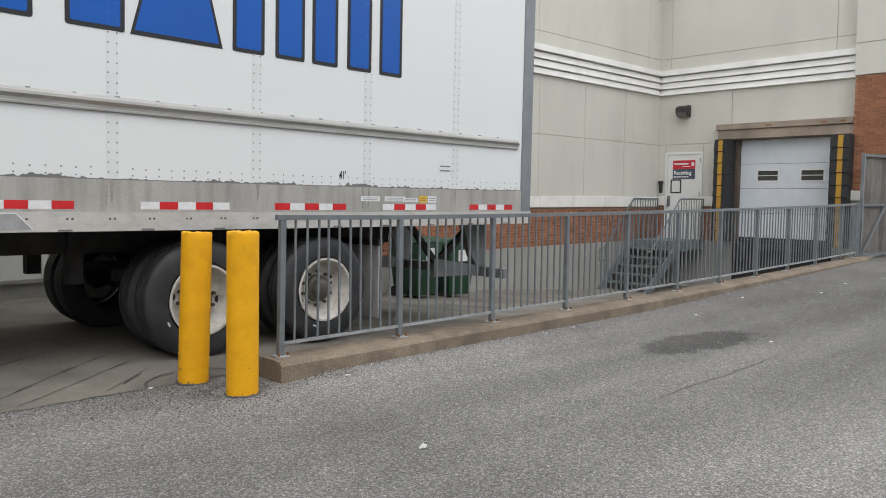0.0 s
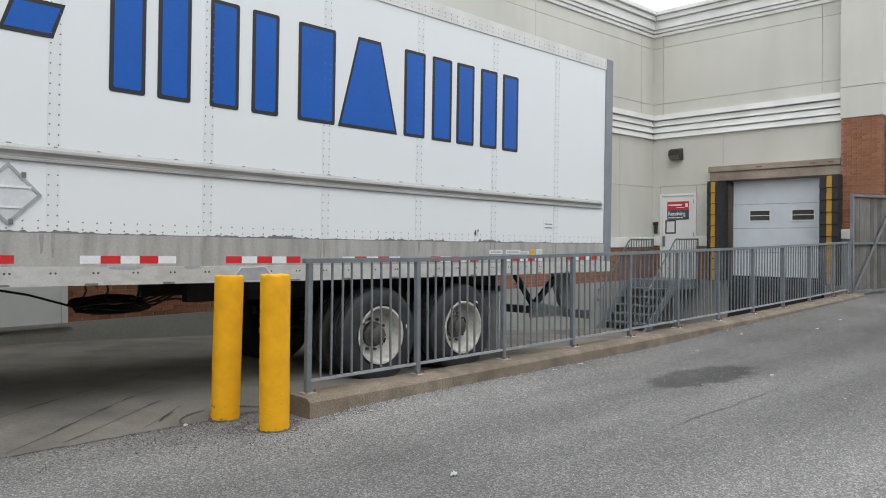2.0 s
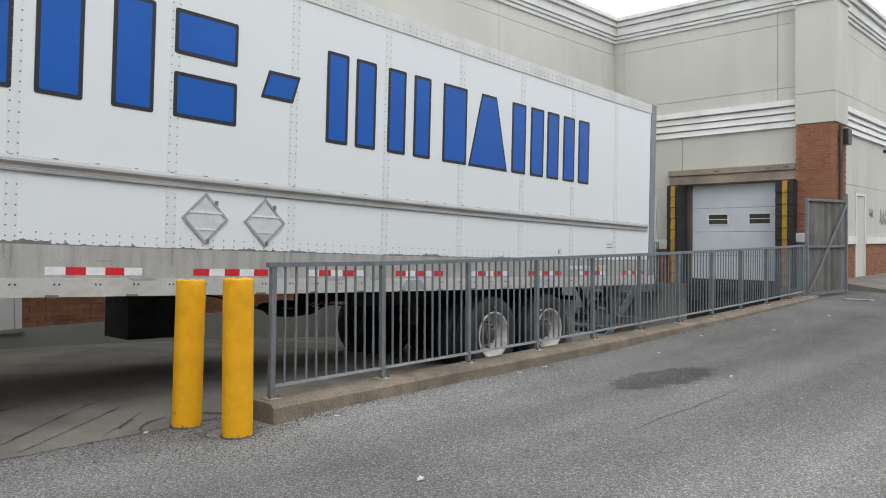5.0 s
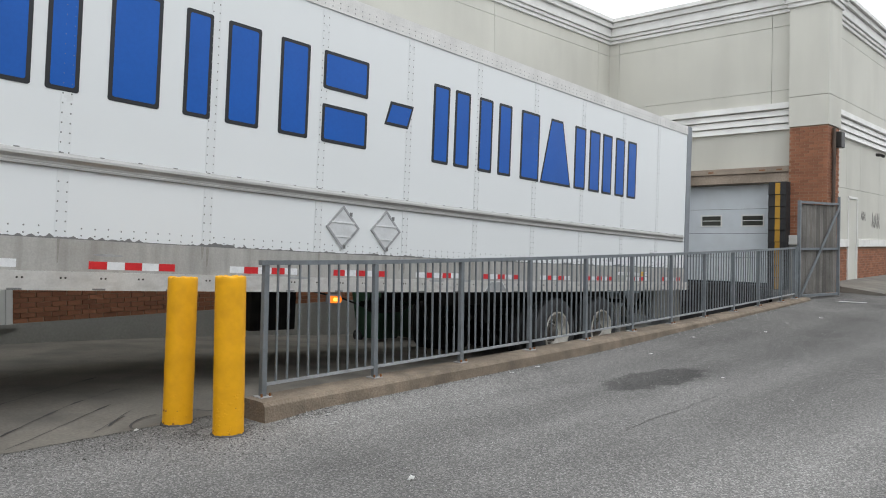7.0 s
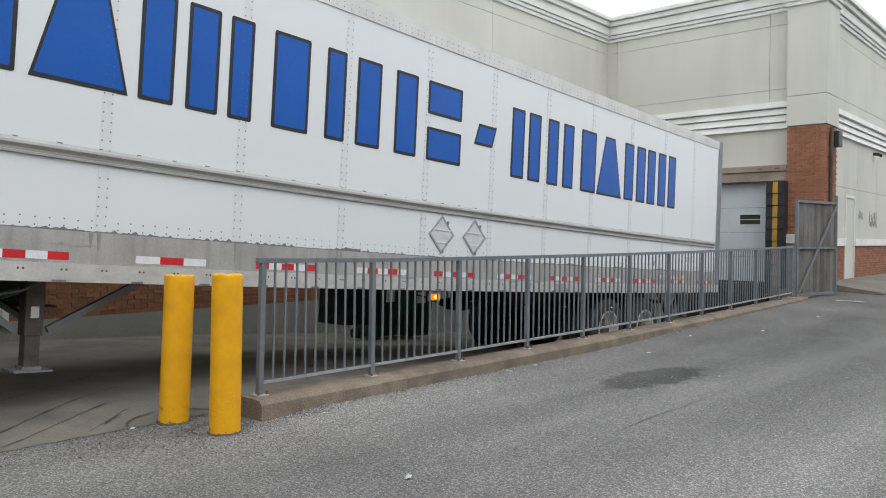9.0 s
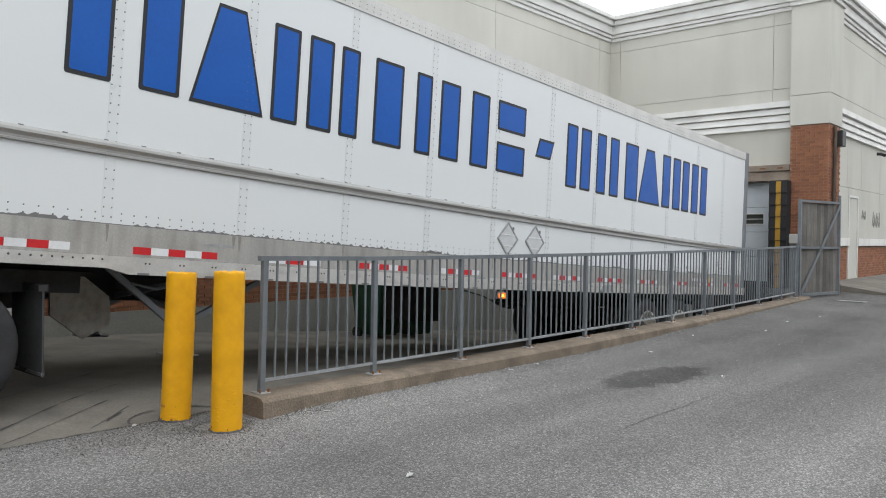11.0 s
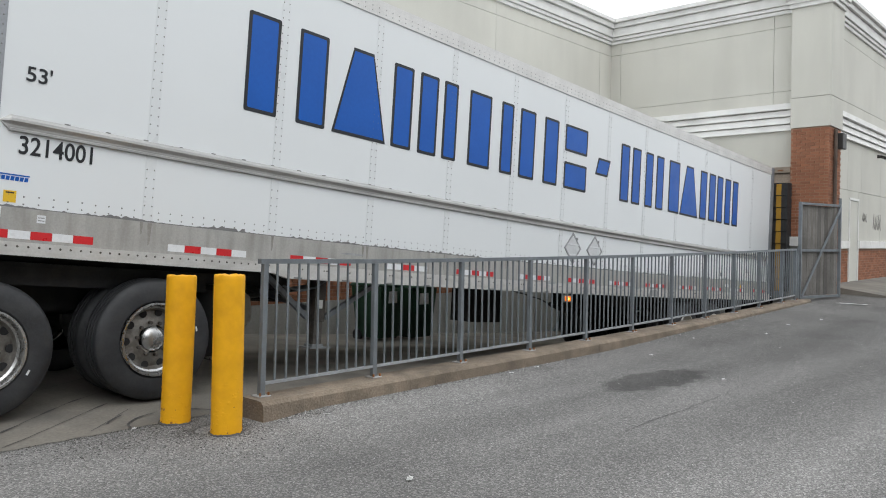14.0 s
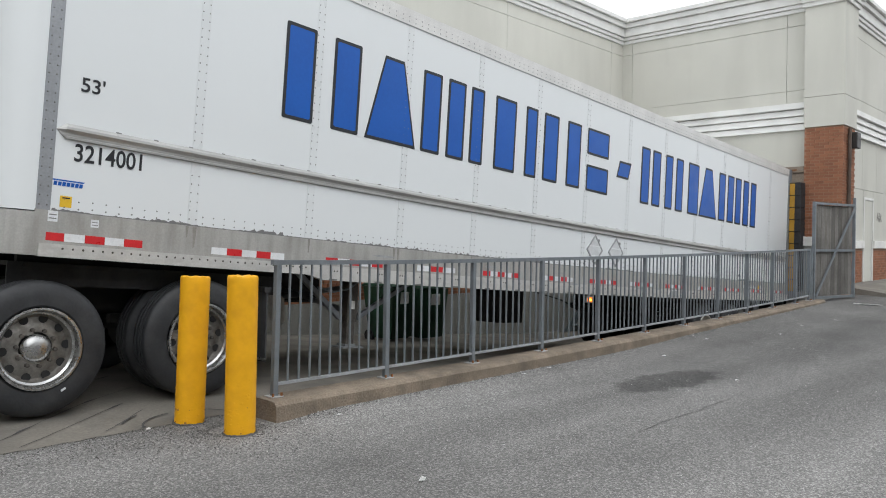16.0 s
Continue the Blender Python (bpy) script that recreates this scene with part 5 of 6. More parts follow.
    # rusty water streaks running down from the seams
    for n, u in enumerate(SEAMS):
        for k in range(1 + n % 2):
            bm = bmesh.new()
            a, wd, ln = u + 0.06 * k + 0.02 * math.sin(n * 5 + k), 0.010 + 0.010 * random.random(), 0.10 + 0.12 * random.random()
            flat(bm, [(a + wd, -0.59), (a + wd * 0.3, -0.59 - ln), (a - wd * 0.4, -0.59 - ln * 0.9), (a - wd, -0.59)], 0.0112, 0.0095)
            part("streak", bm, M_STREAK, t, "dark water streak")
    # scraped dents along the rail
    for n, (u, w, a, b) in enumerate(((8.9, -0.842, 0.16, 0.018), (6.9, -0.845, 0.18, 0.02), (12.55, -0.69, 0.2, 0.014), (10.75, -0.70, 0.16, 0.014), (6.35, -0.84, 0.1, 0.018), (9.2, -0.7, 0.12, 0.010))):
        bm = bmesh.new()
        pts = []
        for i in range(14):
            ang = i * 2 * math.pi / 14
            k = 0.7 + 0.5 * abs(noise.noise((i * 1.3, n * 2.7, 0)))
            pts.append((u + a * k * math.cos(ang), w + b * k * math.sin(ang)))
        flat(bm, pts, 0.0335 if w < -0.83 else 0.0125, 0.0095)
        part("scrape", bm, M_SCRAPE, fl, "grey scrape mark")
    bm = bmesh.new()
    flat(bm, [(5.996, -0.962), (5.895, -0.85), (5.654, -0.845), (5.547, -0.962)], 0.034, 0.0295)
    pt = part("patch_plate", bm, M_SCRAPE, fl, "grey riveted patch on the flange")
    for (a, b), (c, d) in (((5.996, -0.962), (5.895, -0.85)), ((5.654, -0.845), (5.547, -0.962)), ((5.895, -0.85), (5.654, -0.845))):
        bm = bmesh.new()
        bar(bm, tp(a, -0.035, b), tp(c, -0.035, d), 0.006, 0.008)
        part("patch_edge", bm, M_STRIP, pt)
    # roof rail, roof, ends
    tr = part("top_rail", tstrip([(u, -0.012, 0.05, 1.885, 2.035 + 0.035 * (1 - ((u - 8) / 8) ** 2)) for u in np.linspace(0.0, 16.0, 20)]), M_TOPRAIL, t)
    bm = bmesh.new()
    rivets(bm, [(u, w) for u in np.arange(0.2, 15.9, 0.10) for w in (1.925, 1.975)], 0.009)
    for v in bm.verts:
        v.co.y -= 0.012
    part("roof_rivets", bm, M_RIVET, tr, kind="stuff")
    part("top_rail", tstrip([(u, WIDTH - 0.05, WIDTH + 0.012, 1.885, 2.035) for u in np.linspace(0.0, 16.0, 20)]), M_TOPRAIL, t)
    part("roof", tstrip([(u, 0.05, WIDTH - 0.05, 1.985, 2.025) for u in np.linspace(0.0, 16.1, 20)]), M_WHITE, t)
    part("bottom_rail", tstrip([(u, WIDTH - 0.03, WIDTH + 0.02, -0.965, -0.588) for u in np.linspace(0.0, 16.0, 20)]), M_RAIL, t)
    part("floor", tstrip([(u, 0.03, WIDTH - 0.03, -0.80, -0.72) for u in np.linspace(0.0, 16.1, 20)]), M_UNDER, t, "dark trailer floor")
    for u in np.arange(0.4, 15.8, 0.40):
        part("cross_member", tbm((u, u + 0.05, 0.035, WIDTH - 0.035, -0.93, -0.802)), M_UNDER, t)
    for v0 in (0.0, WIDTH - 0.12):
        p = part("rear_post", soften(tbm((-0.01, 0.168, v0 - 0.014, v0 + 0.134, -0.975, 2.045)), 0.008), M_REARPOST, t, "grey steel rear corner post")
    part("rear_sill", tbm((-0.02, 0.12, 0.14, WIDTH - 0.14, -0.98, -0.70)), M_REARPOST, t)
    part("rear_header", tbm((-0.01, 0.12, 0.14, WIDTH - 0.14, 1.84, 2.045)), M_REARPOST, t)
    for v0, v1 in ((0.14, 1.295), (1.305, WIDTH - 0.14)):
        part("rear_door", tbm((0.02, 0.06, v0, v1, -0.70, 1.84)), M_WHITE, t)
    # nose: grey riveted corner strip and rounded corners
    part("corner_strip", tbm((15.95, 16.05, -0.006, 0.05, -0.588, 1.895)), M_CORNER, t, "grey riveted corner strip")
    bm = bmesh.new()
    rivets(bm, [(u, w) for u in (15.975, 16.03) for w in np.arange(-0.55, 1.84, 0.07)])
    for v in bm.verts:
        v.co.y -= 0.006
    part("corner_rivets", bm, M_RIVET, t, kind="stuff")
    bm = bmesh.new()
    arc = [(16.05, 0.0), (16.11, 0.006), (16.17, 0.024), (16.225, 0.055), (16.27, 0.10), (16.30, 0.155), (16.32, 0.22), (16.325, 0.29)]
    arc += [(u, WIDTH - v) for u, v in arc[::-1]]
    prism(bm, [tp(u, v, -0.60) for u, v in arc], Vector((0, 0, 2.505)))
    part("front_wall", bm, M_WHITE, t, smooth=True)
    bm = bmesh.new()
    prism(bm, [tp(15.97, -0.013, -0.93)] + [tp(u + 0.004, v - 0.012, -0.93) for u, v in arc[:4]] + [tp(u + 0.004, v, -0.93) for u, v in arc[4:]], Vector((0, 0, 0.32)))
    part("front_sill", bm, M_RAIL, t)
    bm = bmesh.new()
    prism(bm, [tp(u + 0.004, v, 1.902) for u, v in arc], Vector((0, 0, 0.15)))
    part("front_header", bm, M_TOPRAIL, t)
    part("upper_coupler", tbm((13.5, 16.0, 0.30, WIDTH - 0.30, -1.02, -0.985)), M_UNDER, t, "dark coupler plate")
    # added black plates that keep the gap over the drive wheels dark
    for v in (0.34, WIDTH - 0.36):
        part("coupler_skirt", tbm((13.6, 16.1, v, v + 0.02, -1.16, -0.985)), M_UNDER, t, "added black plate hiding the bright wall over the drive wheels")
    for v in (0.45, 0.95, 1.55, 2.05):
        part("nose_beam", tbm((13.5, 16.0, v, v + 0.06, -0.984, -0.802)), M_UNDER, t)
    bm = bmesh.new()
    prism(bm, [tp(13.52, 1.15, -1.05), tp(13.25, 1.15, -1.02), tp(12.98, 1.15, -1.22), tp(12.95, 1.15, -1.48), tp(13.2, 1.15, -1.62), tp(13.5, 1.15, -1.40)], (0, 0.05, 0))
    part("brace_plate", bm, M_RIMW, t, "pale gusset plate")

    # side marking: plain blue shapes with black edges
    mk = part("side_marking", tbm((8.0, 8.001, -0.0002, -0.0001, 0.9, 0.901)), M_BLUE, t, "row of blue shapes with black outlines")
    lo, hi = 0.548, 1.448
    def bars(u0, u1, k=0.36):
        w = (u0 - u1) * k
        return [rounded(u0, u0 - w, lo, hi, 0.02), rounded(u1 + w, u1, lo, hi, 0.02)]
    shapes = bars(13.96, 13.05) + [[(12.93, lo), (12.70, hi), (12.43, hi), (12.21, lo)]] + bars(12.10, 11.40, 0.40) + [rounded(11.27, 11.05, lo, hi, 0.02), rounded(10.80, 10.40, lo, hi, 0.02), rounded(10.16, 9.93, lo, hi, 0.02)]
    shapes += bars(9.75, 8.86) + [rounded(8.66, 8.08, lo, lo + 0.36, 0.02), rounded(8.66, 8.08, hi - 0.36, hi, 0.02), [(7.80, 0.865), (7.72, 1.105), (7.383, 1.105), (7.46, 0.865)]]
    shapes += bars(7.03, 6.39, 0.40) + bars(6.19, 5.54, 0.38) + [rounded(5.30, 4.90, lo, hi, 0.02), [(4.83, lo), (4.60, hi), (4.32, hi), (4.09, lo)]] + bars(3.97, 3.28, 0.40) + [rounded(3.17, 2.91, lo, hi, 0.02)] + bars(2.77, 2.11, 0.40)
    for pts in shapes:
        bm = bmesh.new()
        flat(bm, grow(pts, 0.014), 0.0045, 0.0)
        part("mark_outline", bm, M_BLACK, mk, "black outline")
        bm = bmesh.new()
        flat(bm, grow(pts, -0.020), 0.0062, 0.004)
        part("mark_fill", bm, M_BLUE, mk, "blue shape")
    # numerals
    flat_turn = Matrix(((1, 0, 0, 0), (0, 0, -1, 0), (0, 1, 0, 0), (0, 0, 0, 1)))
    for name, text, u, w, size, sq, lab in (("length_mark", "53'", 15.80, 0.348, 0.155, 1.05, "black numerals 53'"), ("fleet_number", "3214001", 15.815, -0.193, 0.19, 0.86, "black numerals 3214001"), ("length_mark", "41'", 2.86, -0.515, 0.11, 0.62, "black numerals 41'")):
        x, y, z = tp(u, -0.0035, w)
        lettering(name, text, size, Matrix.Translation((x, y, z)) @ flat_turn, t, M_BLACK, lab, sq)
    bm = bmesh.new()
    for i in range(7):
        a = 15.94 - i * 0.031
        flat(bm, [(a, -0.395), (a - 0.024, -0.395), (a - 0.028, -0.365), (a - 0.004, -0.365)], 0.003, 0.0)
    flat(bm, [(15.96, -0.358), (15.72, -0.358), (15.715, -0.348), (15.965, -0.348)], 0.003, 0.0)
    part("maker_mark", bm, M_BLUE, t, "small plain blue bars")
    bm = bmesh.new()
    flat(bm, [(15.885, -0.554), (15.80, -0.554), (15.80, -0.469), (15.885, -0.469)], 0.003, 0.0)
    st = part("warning_sticker", bm, M_YSTICK, t, "small yellow sticker")
    bm = bmesh.new()
    flat(bm, [(15.87, -0.489), (15.815, -0.489), (15.815, -0.479), (15.87, -0.479)], 0.004, 0.0028)
    part("sticker_print", bm, M_BLACK, st)
    for u, w, a, b, m, lab in ((15.93, -0.63, 0.035, 0.04, M_TAPEW, "pale label"), (15.62, -0.655, 0.03, 0.03, M_TAPEW, "pale label"), (1.445, -0.36, 0.10, 0.07, M_TAPEW, "white data plate"),
                               (2.48, -0.70, 0.12, 0.025, M_TAPEW, "pale label"), (2.16, -0.70, 0.14, 0.025, M_TAPEW, "pale label"), (1.77, -0.70, 0.055, 0.035, M_YSTICK, "yellow label"), (1.64, -0.70, 0.06, 0.035, M_TAPEW, "pale label"), (1.95, -0.71, 0.1, 0.02, M_TAPEW, "pale label")):
        bm = bmesh.new()
        o = 0.0125 if w < -0.58 else 0.003
        flat(bm, [(u + a, w - b), (u - a, w - b), (u - a, w + b), (u + a, w + b)], o, o - 0.003)
        lb = part("label_plate", bm, m, t, lab)
        bm = bmesh.new()
        for k in range(2):
            flat(bm, [(u + a * 0.8, w - b * 0.5 + k * b * 0.7), (u - a * 0.75, w - b * 0.5 + k * b * 0.7), (u - a * 0.75, w - b * 0.3 + k * b * 0.7), (u + a * 0.8, w - b * 0.3 + k * b * 0.7)], o + 0.001, o)
        part("label_print", bm, M_RIVET, lb)
    # red and white reflective tape
    groups = [(15.99, 15.23, 5, 0), (14.61, 13.845, 5, 1), (13.35, 12.58, 5, 0), (12.055, 11.418, 3, 1), (10.90, 10.18, 5, 0), (9.65, 8.90, 5, 1), (8.446, 7.687, 5, 0), (7.24, 6.48, 5, 1), (6.03, 5.262, 5, 0), (4.77, 4.01, 5, 1), (3.567, 2.78, 5, 0), (2.32, 1.58, 5, 1), (1.06, 0.324, 5, 0)]
    for a, b, n, first in groups:
        for i in range(n):
            red = (i + first) % 2 == 0
            u0, u1 = a + (b - a) * i / n, a + (b - a) * (i + 1) / n
            bm = bmesh.new()
            flat(bm, [(u0 - 0.001, -0.813), (u1 + 0.001, -0.813), (u1 + 0.001, -0.752), (u0 - 0.001, -0.752)], 0.012, 0.0098)
            part("reflective_tape", bm, M_RED if red else M_TAPEW, t, "red tape" if red else "white tape")
    # placard holders
    for u in (8.345, 7.735):
        bm = bmesh.new()
        c = -0.312
        flat(bm, [(u + 0.225, c), (u, c + 0.225), (u - 0.225, c), (u, c - 0.225)], 0.010, 0.002)
        d = part("placard_holder", bm, M_PLACARD, t, "diamond-shaped aluminium placard holder")
        for q0, q1 in (((0.225, 0), (0, 0.225)), ((0, 0.225), (-0.225, 0)), ((-0.225, 0), (0, -0.225)), ((0, -0.225), (0.225, 0))):
            bm = bmesh.new()
            k = 0.86
            flat(bm, [(u + q0[0], c + q0[1]), (u + q1[0], c + q1[1]), (u + q1[0] * k, c + q1[1] * k), (u + q0[0] * k, c + q0[1] * k)], 0.016, 0.0095)
            part("placard_rim", bm, M_SCRAPE, d)
        for z, h in ((0.052, 0.15), (-0.094, 0.10)):
            bm = bmesh.new()
            flat(bm, [(u + h, c + z + 0.008), (u - h, c + z + 0.008), (u - h, c + z - 0.008), (u + h, c + z - 0.008)], 0.018, 0.0095)
            part("placard_hinge", bm, M_TAPEW, d)
        for q in ((u - 0.10, c + 0.14), (u - 0.02, c - 0.20)):
            bm = bmesh.new()
            flat(bm, [(q[0] + 0.015, q[1] - 0.02), (q[0] - 0.015, q[1] - 0.02), (q[0] - 0.015, q[1] + 0.02), (q[0] + 0.015, q[1] + 0.02)], 0.02, 0.012)
            part("placard_clip", bm, M_RIVET, d)
    # marker lamp
    bm = soften(tbm((8.315, 8.505, -0.012, 0.03, -1.105, -1.005)), 0.012)
    ml = part("marker_lamp", bm, M_GREYST, t, "lit amber side marker lamp")
    part("lamp_bracket", tbm((8.35, 8.47, 0.0, 0.03, -1.005, -0.97)), M_GREYST, ml)
    bm = bmesh.new()
    flat(bm, rounded(8.49, 8.33, -1.092, -1.02, 0.03), 0.020, 0.012)
    part("lamp_lens", bm, M_AMBER, ml, "glowing amber lens")
    bm = bmesh.new()
    flat(bm, rounded(8.44, 8.38, -1.074, -1.038, 0.015), 0.0215, 0.0198)
    part("lamp_bulb", bm, M_AMBERHOT, ml, "bright bulb")
    # black box hung on the far side
    bx = part("tool_box", soften(tbm((7.40, 8.07, 1.95, 2.52, -1.56, -0.99)), 0.012), M_UNDER, t, "black underslung box")
    # hose bundle below the floor
    for k in range(7):
        bm = bmesh.new()
        a = 0.30 + 0.05 * random.random()
        pts = []
        for i in range(25):
            ang = 2 * math.pi * i / 24
            pts.append(tp(6.50 + a * math.cos(ang) + 0.03 * noise.noise((k, i * 0.4, 0)), 1.2 + 0.03 * k, -1.26 + 0.05 * math.sin(ang) + 0.03 * noise.noise((k, i * 0.4, 3)) + 0.01 * k))
        tube(bm, pts, 0.012, 6)
        part("air_hose", bm, M_CABLE, t, "looped black air hose")
    for k in range(4):
        bm = bmesh.new()
        e = 0.03 * k
        tube(bm, [tp(6.75 - e, 1.22 + e, -1.24 - 0.4 * e), tp(6.4, 1.2 + e, -1.29 + 0.5 * e), tp(6.1, 1.2 + e, -1.24 + e), tp(5.85 - e, 1.22, -1.12 + e), tp(5.6 - 2 * e, 1.25, -0.99)], 0.011, 6)
        part("air_hose", bm, M_CABLE, t)
    bm = bmesh.new()
    tube(bm, [tp(6.2, 1.2, -1.22), tp(5.9, 1.2, -1.19), tp(5.62, 1.22, -1.23), tp(5.55, 1.22, -1.12), tp(5.48, 1.24, -1.0)], 0.010, 6)
    part("air_hose", bm, M_CABLE, t)
    for u in (6.25, 6.55, 6.75):
        bm = bmesh.new()
        tube(bm, [tp(u, 1.3, -0.93), tp(u - 0.03, 1.28, -1.1), tp(u + 0.05, 1.25, -1.25)], 0.010, 6)
        part("hose_tie", bm, M_CABLE, t)
    bm = bmesh.new()
    tube(bm, [tp(6.8, 1.25, -1.25), tp(7.2, 1.3, -1.12), tp(7.7, 1.4, -1.02), tp(8.2, 1.5, -0.95)], 0.012, 6)
    part("air_hose", bm, M_CABLE, t)
    # slider frame, axles, suspension
    for v in (0.75, WIDTH - 0.85):
        part("slider_rail", tbm((1.6, 6.0, v, v + 0.10, -1.20, -0.935)), M_UNDER, t)
    for u in (2.97, 4.21):
        bm = bmesh.new()
        tube(bm, [tp(u, 0.3, -1.577), tp(u, WIDTH - 0.3, -1.577)], 0.065, 12)
        ax = part("axle", bm, M_UNDER, t)
        for v in (0.78, WIDTH - 0.86):
            bm = tbm((u - 0.35, u + 0.45, v, v + 0.09, -1.45, -1.36))
            lathe(bm, [(0.13, -1.36), (0.15, -1.30), (0.13, -1.22), (0.0, -1.22)], 14, "z", (-(u - 0.28), v + 0.045, 0))
            part("spring", bm, M_UNDER, ax)
    for u in (4.95, 2.3):
        for v in (0.70, WIDTH - 0.82):
            part("hanger", tbm((u, u + 0.12, v, v + 0.12, -1.45, -1.0)), M_UNDER, t)
    for v0 in (0.10, WIDTH - 0.68):
        part("mud_flap", tbm((2.26, 2.275, v0, v0 + 0.58, -1.93, -1.18)), M_FLAPW, t, "pale rear mud flap")
        part("flap_bracket", tbm((2.24, 2.30, v0 - 0.02, v0 + 0.65, -1.18, -1.12)), M_UNDER, t)
    # rear impact guard
    g = part("impact_guard", soften(tbm((0.17, 0.27, 0.15, WIDTH - 0.15, -1.66, -1.54)), 0.01), M_GREYST, t, "grey steel rear impact guard")
    for v in (0.55, WIDTH - 0.63):
        bm = bmesh.new()
        prism(bm, [tp(0.17, v, -0.96), tp(0.60, v, -0.96), tp(0.42, v, -1.40), tp(0.30, v, -1.55), tp(0.17, v, -1.55)], (0, 0.08, 0))
        part("guard_leg", bm, M_GREYST, g)
        bm = bmesh.new()
        hull8(bm, [tp(0.24, v, -1.64), tp(0.24, v + 0.06, -1.64), tp(0.24, v + 0.06, -1.53), tp(0.24, v, -1.53), tp(1.05, v, -1.62), tp(1.05, v + 0.06, -1.62), tp(1.05, v + 0.06, -1.40), tp(1.05, v, -1.40)])
        part("guard_brace", bm, M_GREYST, g)
        bm = bmesh.new()
        bar(bm, tp(1.0, v + 0.03, -1.46), tp(0.42, v + 0.03, -1.02), 0.05, 0.09)
        bar(bm, tp(1.0, v + 0.03, -1.46), tp(1.45, v + 0.03, -0.97), 0.05, 0.07)
        part("guard_strut", bm, M_UNDER, g, "black diagonal strut")
    # landing gear
    for v in (0.33, WIDTH - 0.47):
        lg = part("landing_leg", soften(tbm((12.60, 12.74, v, v + 0.14, -1.42, -0.80)), 0.008), M_HUB, t, "dark grimy square landing leg")
        part("inner_leg", tbm((12.615, 12.725, v + 0.015, v + 0.125, -1.66, -1.42)), M_HUB, lg)
        bm = tbm((12.53, 12.81, v - 0.05, v + 0.19, -1.70, -1.685), (12.60, 12.74, v, v + 0.14, -1.685, -1.66))
        part("foot", bm, M_GREYST, lg, "flat steel foot")
        bm = bmesh.new()
        bar(bm, tp(12.55, v + 0.07, -1.38), tp(11.75, v + 0.07, -0.95), 0.05)
        bar(bm, tp(12.79, v + 0.07, -1.38), tp(13.4, v + 0.07, -0.90), 0.05)
        part("leg_brace", bm, M_REARPOST, lg)
        bm = bmesh.new()
        flat(bm, [(12.70, -1.28), (12.64, -1.28), (12.64, -1.19), (12.70, -1.19)], -v + 0.003, -v)
        part("leg_sticker", bm, M_PAPER, lg, "cream sticker")
    bm = bmesh.new()
    bar(bm, tp(12.67, 0.47, -1.30), tp(12.67, WIDTH - 0.47, -1.05), 0.05)
    bar(bm, tp(12.67, 0.47, -1.05), tp(12.67, WIDTH - 0.47, -1.30), 0.05)
    part("cross_brace", bm, M_REARPOST, t)
    # added black web, covers the too bright brick seen between the landing legs
    bm = tbm((12.1, 13.5, 1.66, 1.70, -1.26, -0.80), (12.0, 13.6, 1.60, 1.76, -1.28, -1.262))
    part("gear_crossbeam", bm, M_UNDER, t, "added black web darkening the gap between the landing legs")
    bm = bmesh.new()
    tube(bm, [tp(12.64, 0.30, -0.98), tp(12.80, 0.26, -1.06), tp(13.0, 0.26, -1.10), tp(13.2, 0.28, -1.06)], 0.012, 6)
    part("crank", bm, M_GALV, t)
    for u in (2.97, 4.21):
        for v, side in ((0.035, 1), (WIDTH - 0.035, -1)):
            WHEELS.append((build_wheel(t, tp(u, v, -1.577), 0.505, "steel", side), tp(u, v, -1.577), 0.505))
    return t


def build_tractor():
    """Rear frame of the road tractor: drive axles, wheels, flaps. Origin on the ground below the rear drive axle."""
    t = thing("tractor_unit", "black tractor chassis with polished drive wheels under the trailer", "truck")
    for v in (0.80, WIDTH - 0.90):
        part("frame_rail", boxes(((-3.2, v, 0.72), (0.75, v + 0.09, 0.98))), M_UNDER, t)
    part("rear_crossmember", boxes(((0.70, 0.80, 0.72), (0.76, WIDTH - 0.81, 0.98))), M_UNDER, t)
    bm = bmesh.new()
    lathe(bm, [(0.0, 0.99), (0.46, 0.99), (0.48, 1.03), (0.44, 1.06), (0.0, 1.06)], 28, "z", (-0.66, WIDTH / 2, 0))
    part("fifth_wheel", bm, M_UNDER, t)
    for x in (0.0, -1.33):
        bm = bmesh.new()
        tube(bm, [(x, 0.2, 0.51), (x, WIDTH - 0.2, 0.51)], 0.075, 12)
        lathe(bm, [(0.0, WIDTH / 2 - 0.2), (0.2, WIDTH / 2 - 0.12), (0.22, WIDTH / 2 + 0.1), (0.0, WIDTH / 2 + 0.2)], 16, "y", (x, 0, 0.51))
        part("drive_axle", bm, M_UNDER, t)
        for v in (0.83, WIDTH - 0.90):
            part("leaf_spring", boxes(((x - 0.45, v, 0.60), (x + 0.45, v + 0.07, 0.68))), M_UNDER, t)
        for v, side in ((0.02, 1), (WIDTH - 0.02, -1)):
            WHEELS.append((build_wheel(t, (x, v, 0.51), 0.51, "alloy", side), (x, v, 0.51), 0.51))
    for v0 in (0.03, WIDTH - 0.64):
        fl = part("mud_flap", boxes(((0.66, v0, 0.25), (0.675, v0 + 0.61, 0.90))), M_FLAP, t, "black rubber mud flap")
        part("flap_hanger", boxes(((0.63, v0 - 0.01, 0.90), (0.70, v0 + 0.75, 0.95))), M_UNDER, fl)
        part("flap_weight", boxes(((0.655, v0, 0.26), (0.68, v0 + 0.61, 0.285))), M_ALLOY, fl)
    return t


trailer = build_trailer()
tractor = build_tractor()


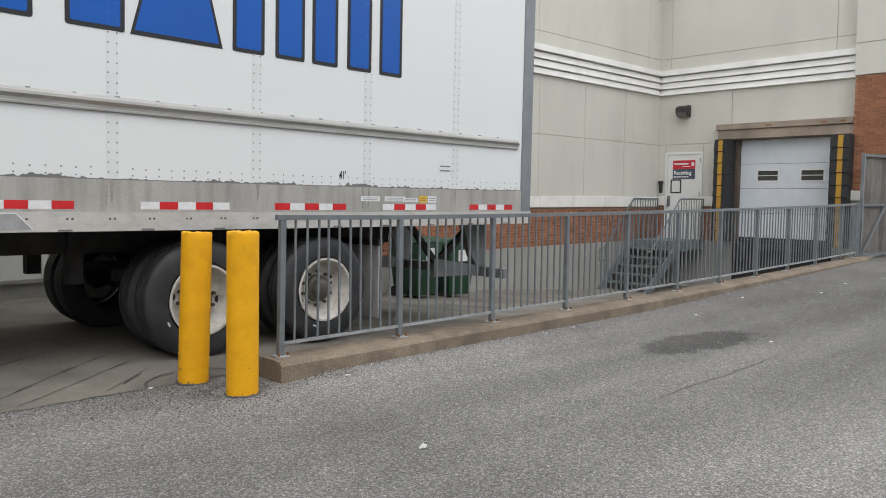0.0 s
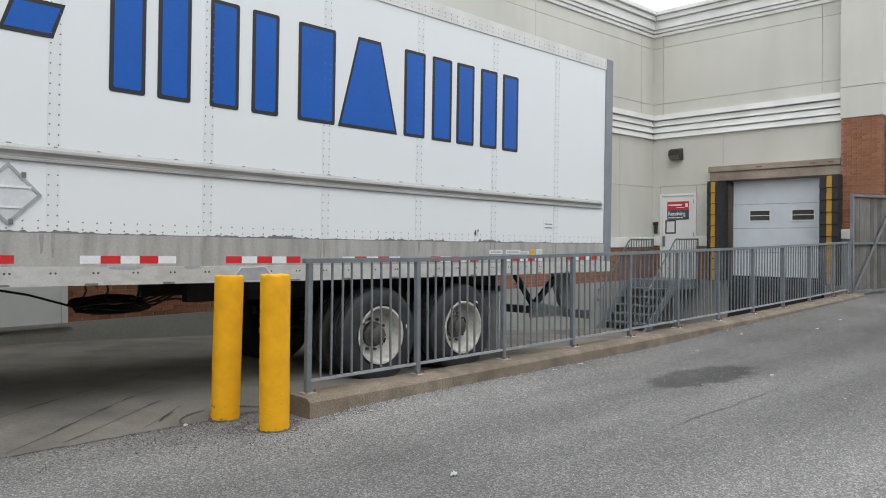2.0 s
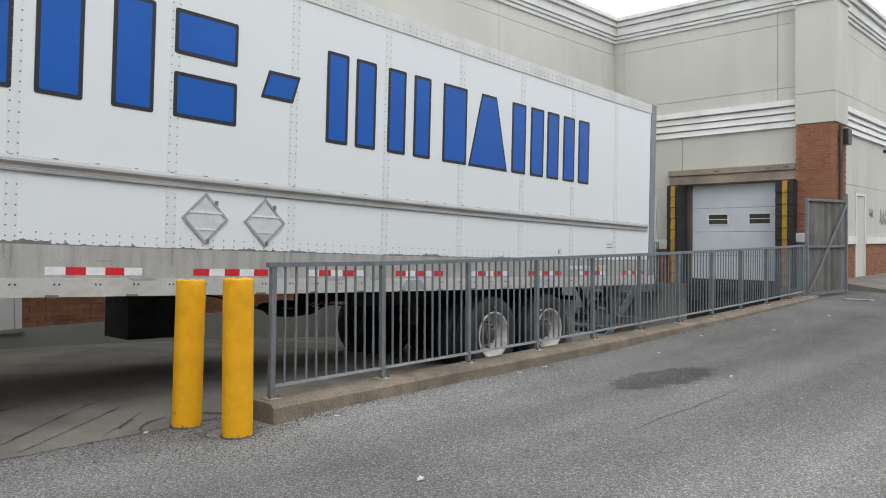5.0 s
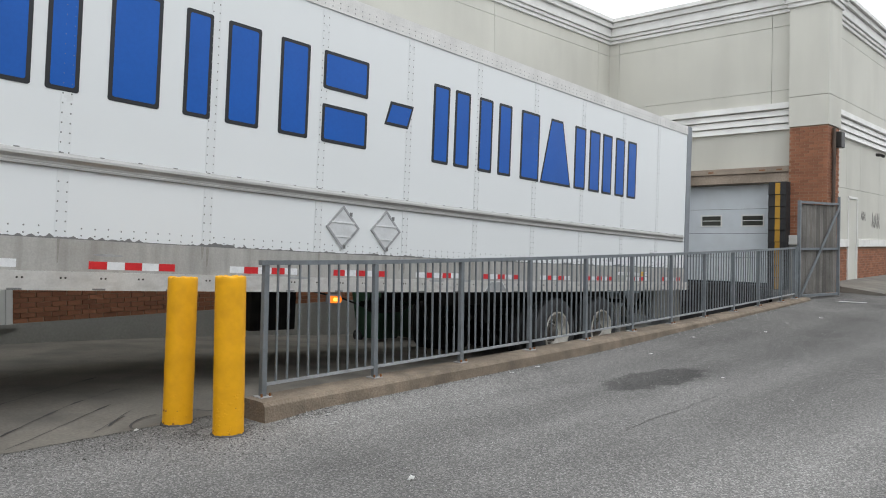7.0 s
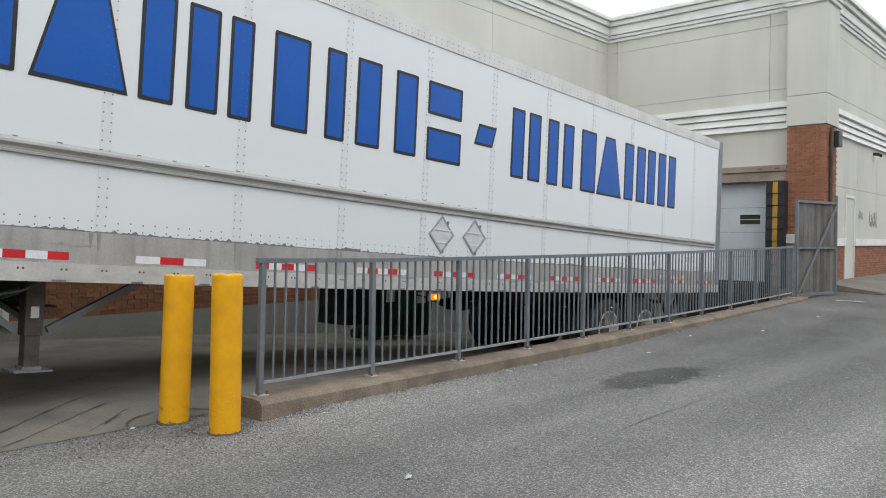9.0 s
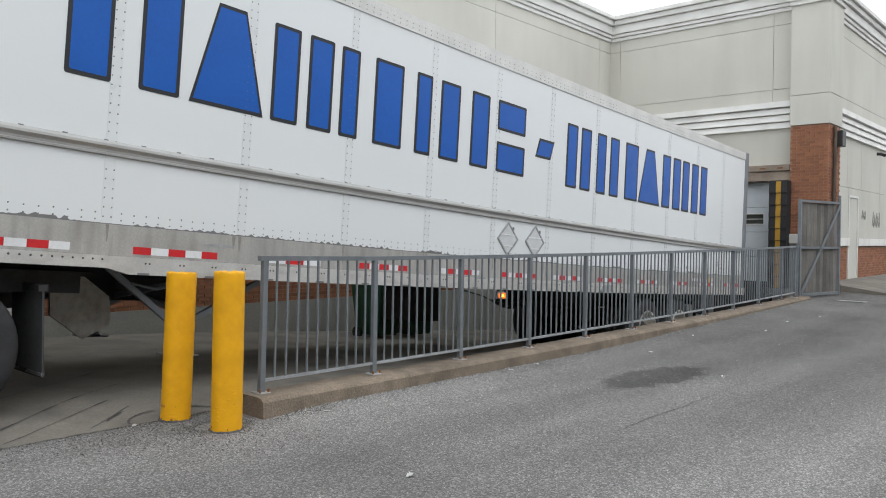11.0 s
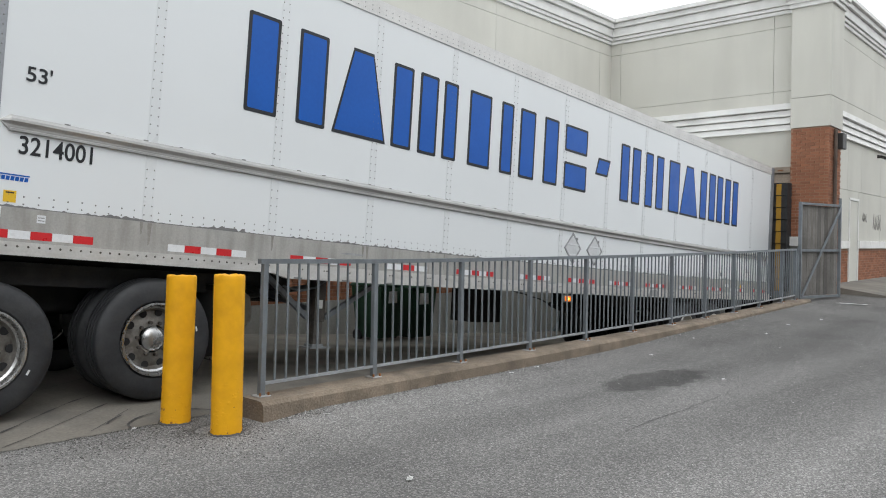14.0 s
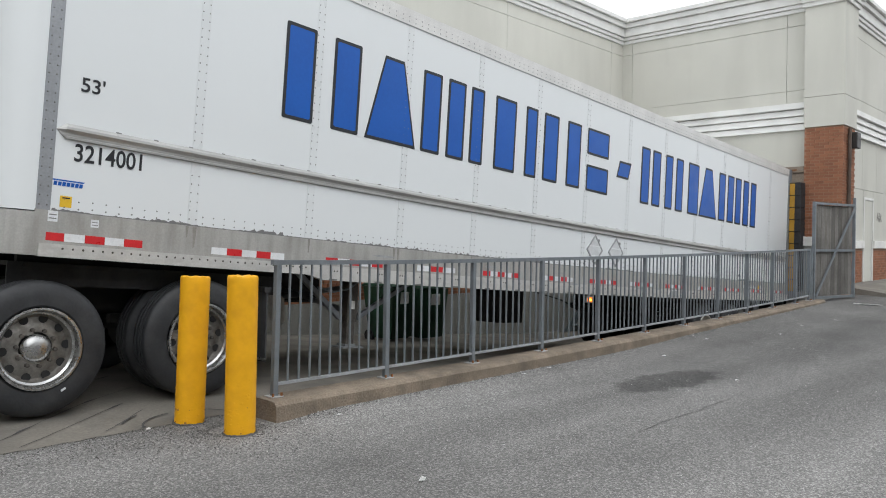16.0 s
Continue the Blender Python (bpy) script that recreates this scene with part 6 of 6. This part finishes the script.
# ---- movement: seconds, rear of the trailer, scuff rail height there, nose-up degrees ----
TRAIL = (
    (0, 4.121, 2.069, 1.00),
    (0.5, 4.560, 2.039, 1.08),
    (1, 5.002, 2.004, 1.19),
    (1.5, 5.472, 1.962, 1.31),
    (2, 5.868, 1.924, 1.43),
    (2.5, 6.251, 1.886, 1.54),
    (3, 6.674, 1.844, 1.67),
    (3.5, 7.112, 1.800, 1.82),
    (4, 7.541, 1.757, 1.95),
    (4.5, 7.958, 1.716, 2.09),
    (5, 8.373, 1.675, 2.22),
    (5.5, 8.784, 1.636, 2.36),
    (6, 9.198, 1.597, 2.49),
    (6.5, 9.613, 1.558, 2.62),
    (7, 10.028, 1.520, 2.76),
    (7.5, 10.434, 1.483, 2.88),
    (8, 10.853, 1.444, 3.01),
    (8.5, 11.246, 1.408, 3.14),
    (9, 11.605, 1.374, 3.24),
    (9.5, 11.947, 1.343, 3.35),
    (10, 12.274, 1.312, 3.44),
    (10.5, 12.582, 1.283, 3.53),
    (11, 12.869, 1.256, 3.61),
    (11.5, 13.128, 1.232, 3.68),
    (12, 13.371, 1.210, 3.74),
    (12.5, 13.592, 1.190, 3.79),
    (13, 13.860, 1.166, 3.85),
    (13.5, 14.151, 1.141, 3.91),
    (14, 14.439, 1.118, 3.96),
    (14.5, 14.668, 1.100, 3.99),
    (15, 14.721, 1.096, 3.99),
    (15.5, 14.721, 1.096, 3.99),
    (16, 14.721, 1.096, 3.99),
)
SIDE_Y, YAW = 0.880, 0.432


def motions():
    drift = math.tan(radians(YAW))
    walk(trailer, [(t, pose(x, SIDE_Y + x * drift, z, 0, p, YAW)) for t, x, z, p in TRAIL])
    rows = []
    for t, x, z, p in TRAIL:
        xr = x - 14.79 * math.cos(radians(p)) - 1.556 * math.sin(radians(p))
        a, b = ramp_z(xr), ramp_z(xr - 1.33)
        rows.append((t, pose(xr, SIDE_Y + xr * drift, a, 0, math.degrees(math.atan2(b - a, 1.33)), YAW)))
    walk(tractor, rows)
    start = TRAIL[0][1]
    for w, place, r in WHEELS:
        turn0 = 40.0 * (hash(round(place[0] * 10)) % 7)
        walk(w, [(t, pose(*place, 0, turn0 + math.degrees((x - start) / r), 0)) for t, x, z, p in TRAIL])


motions()
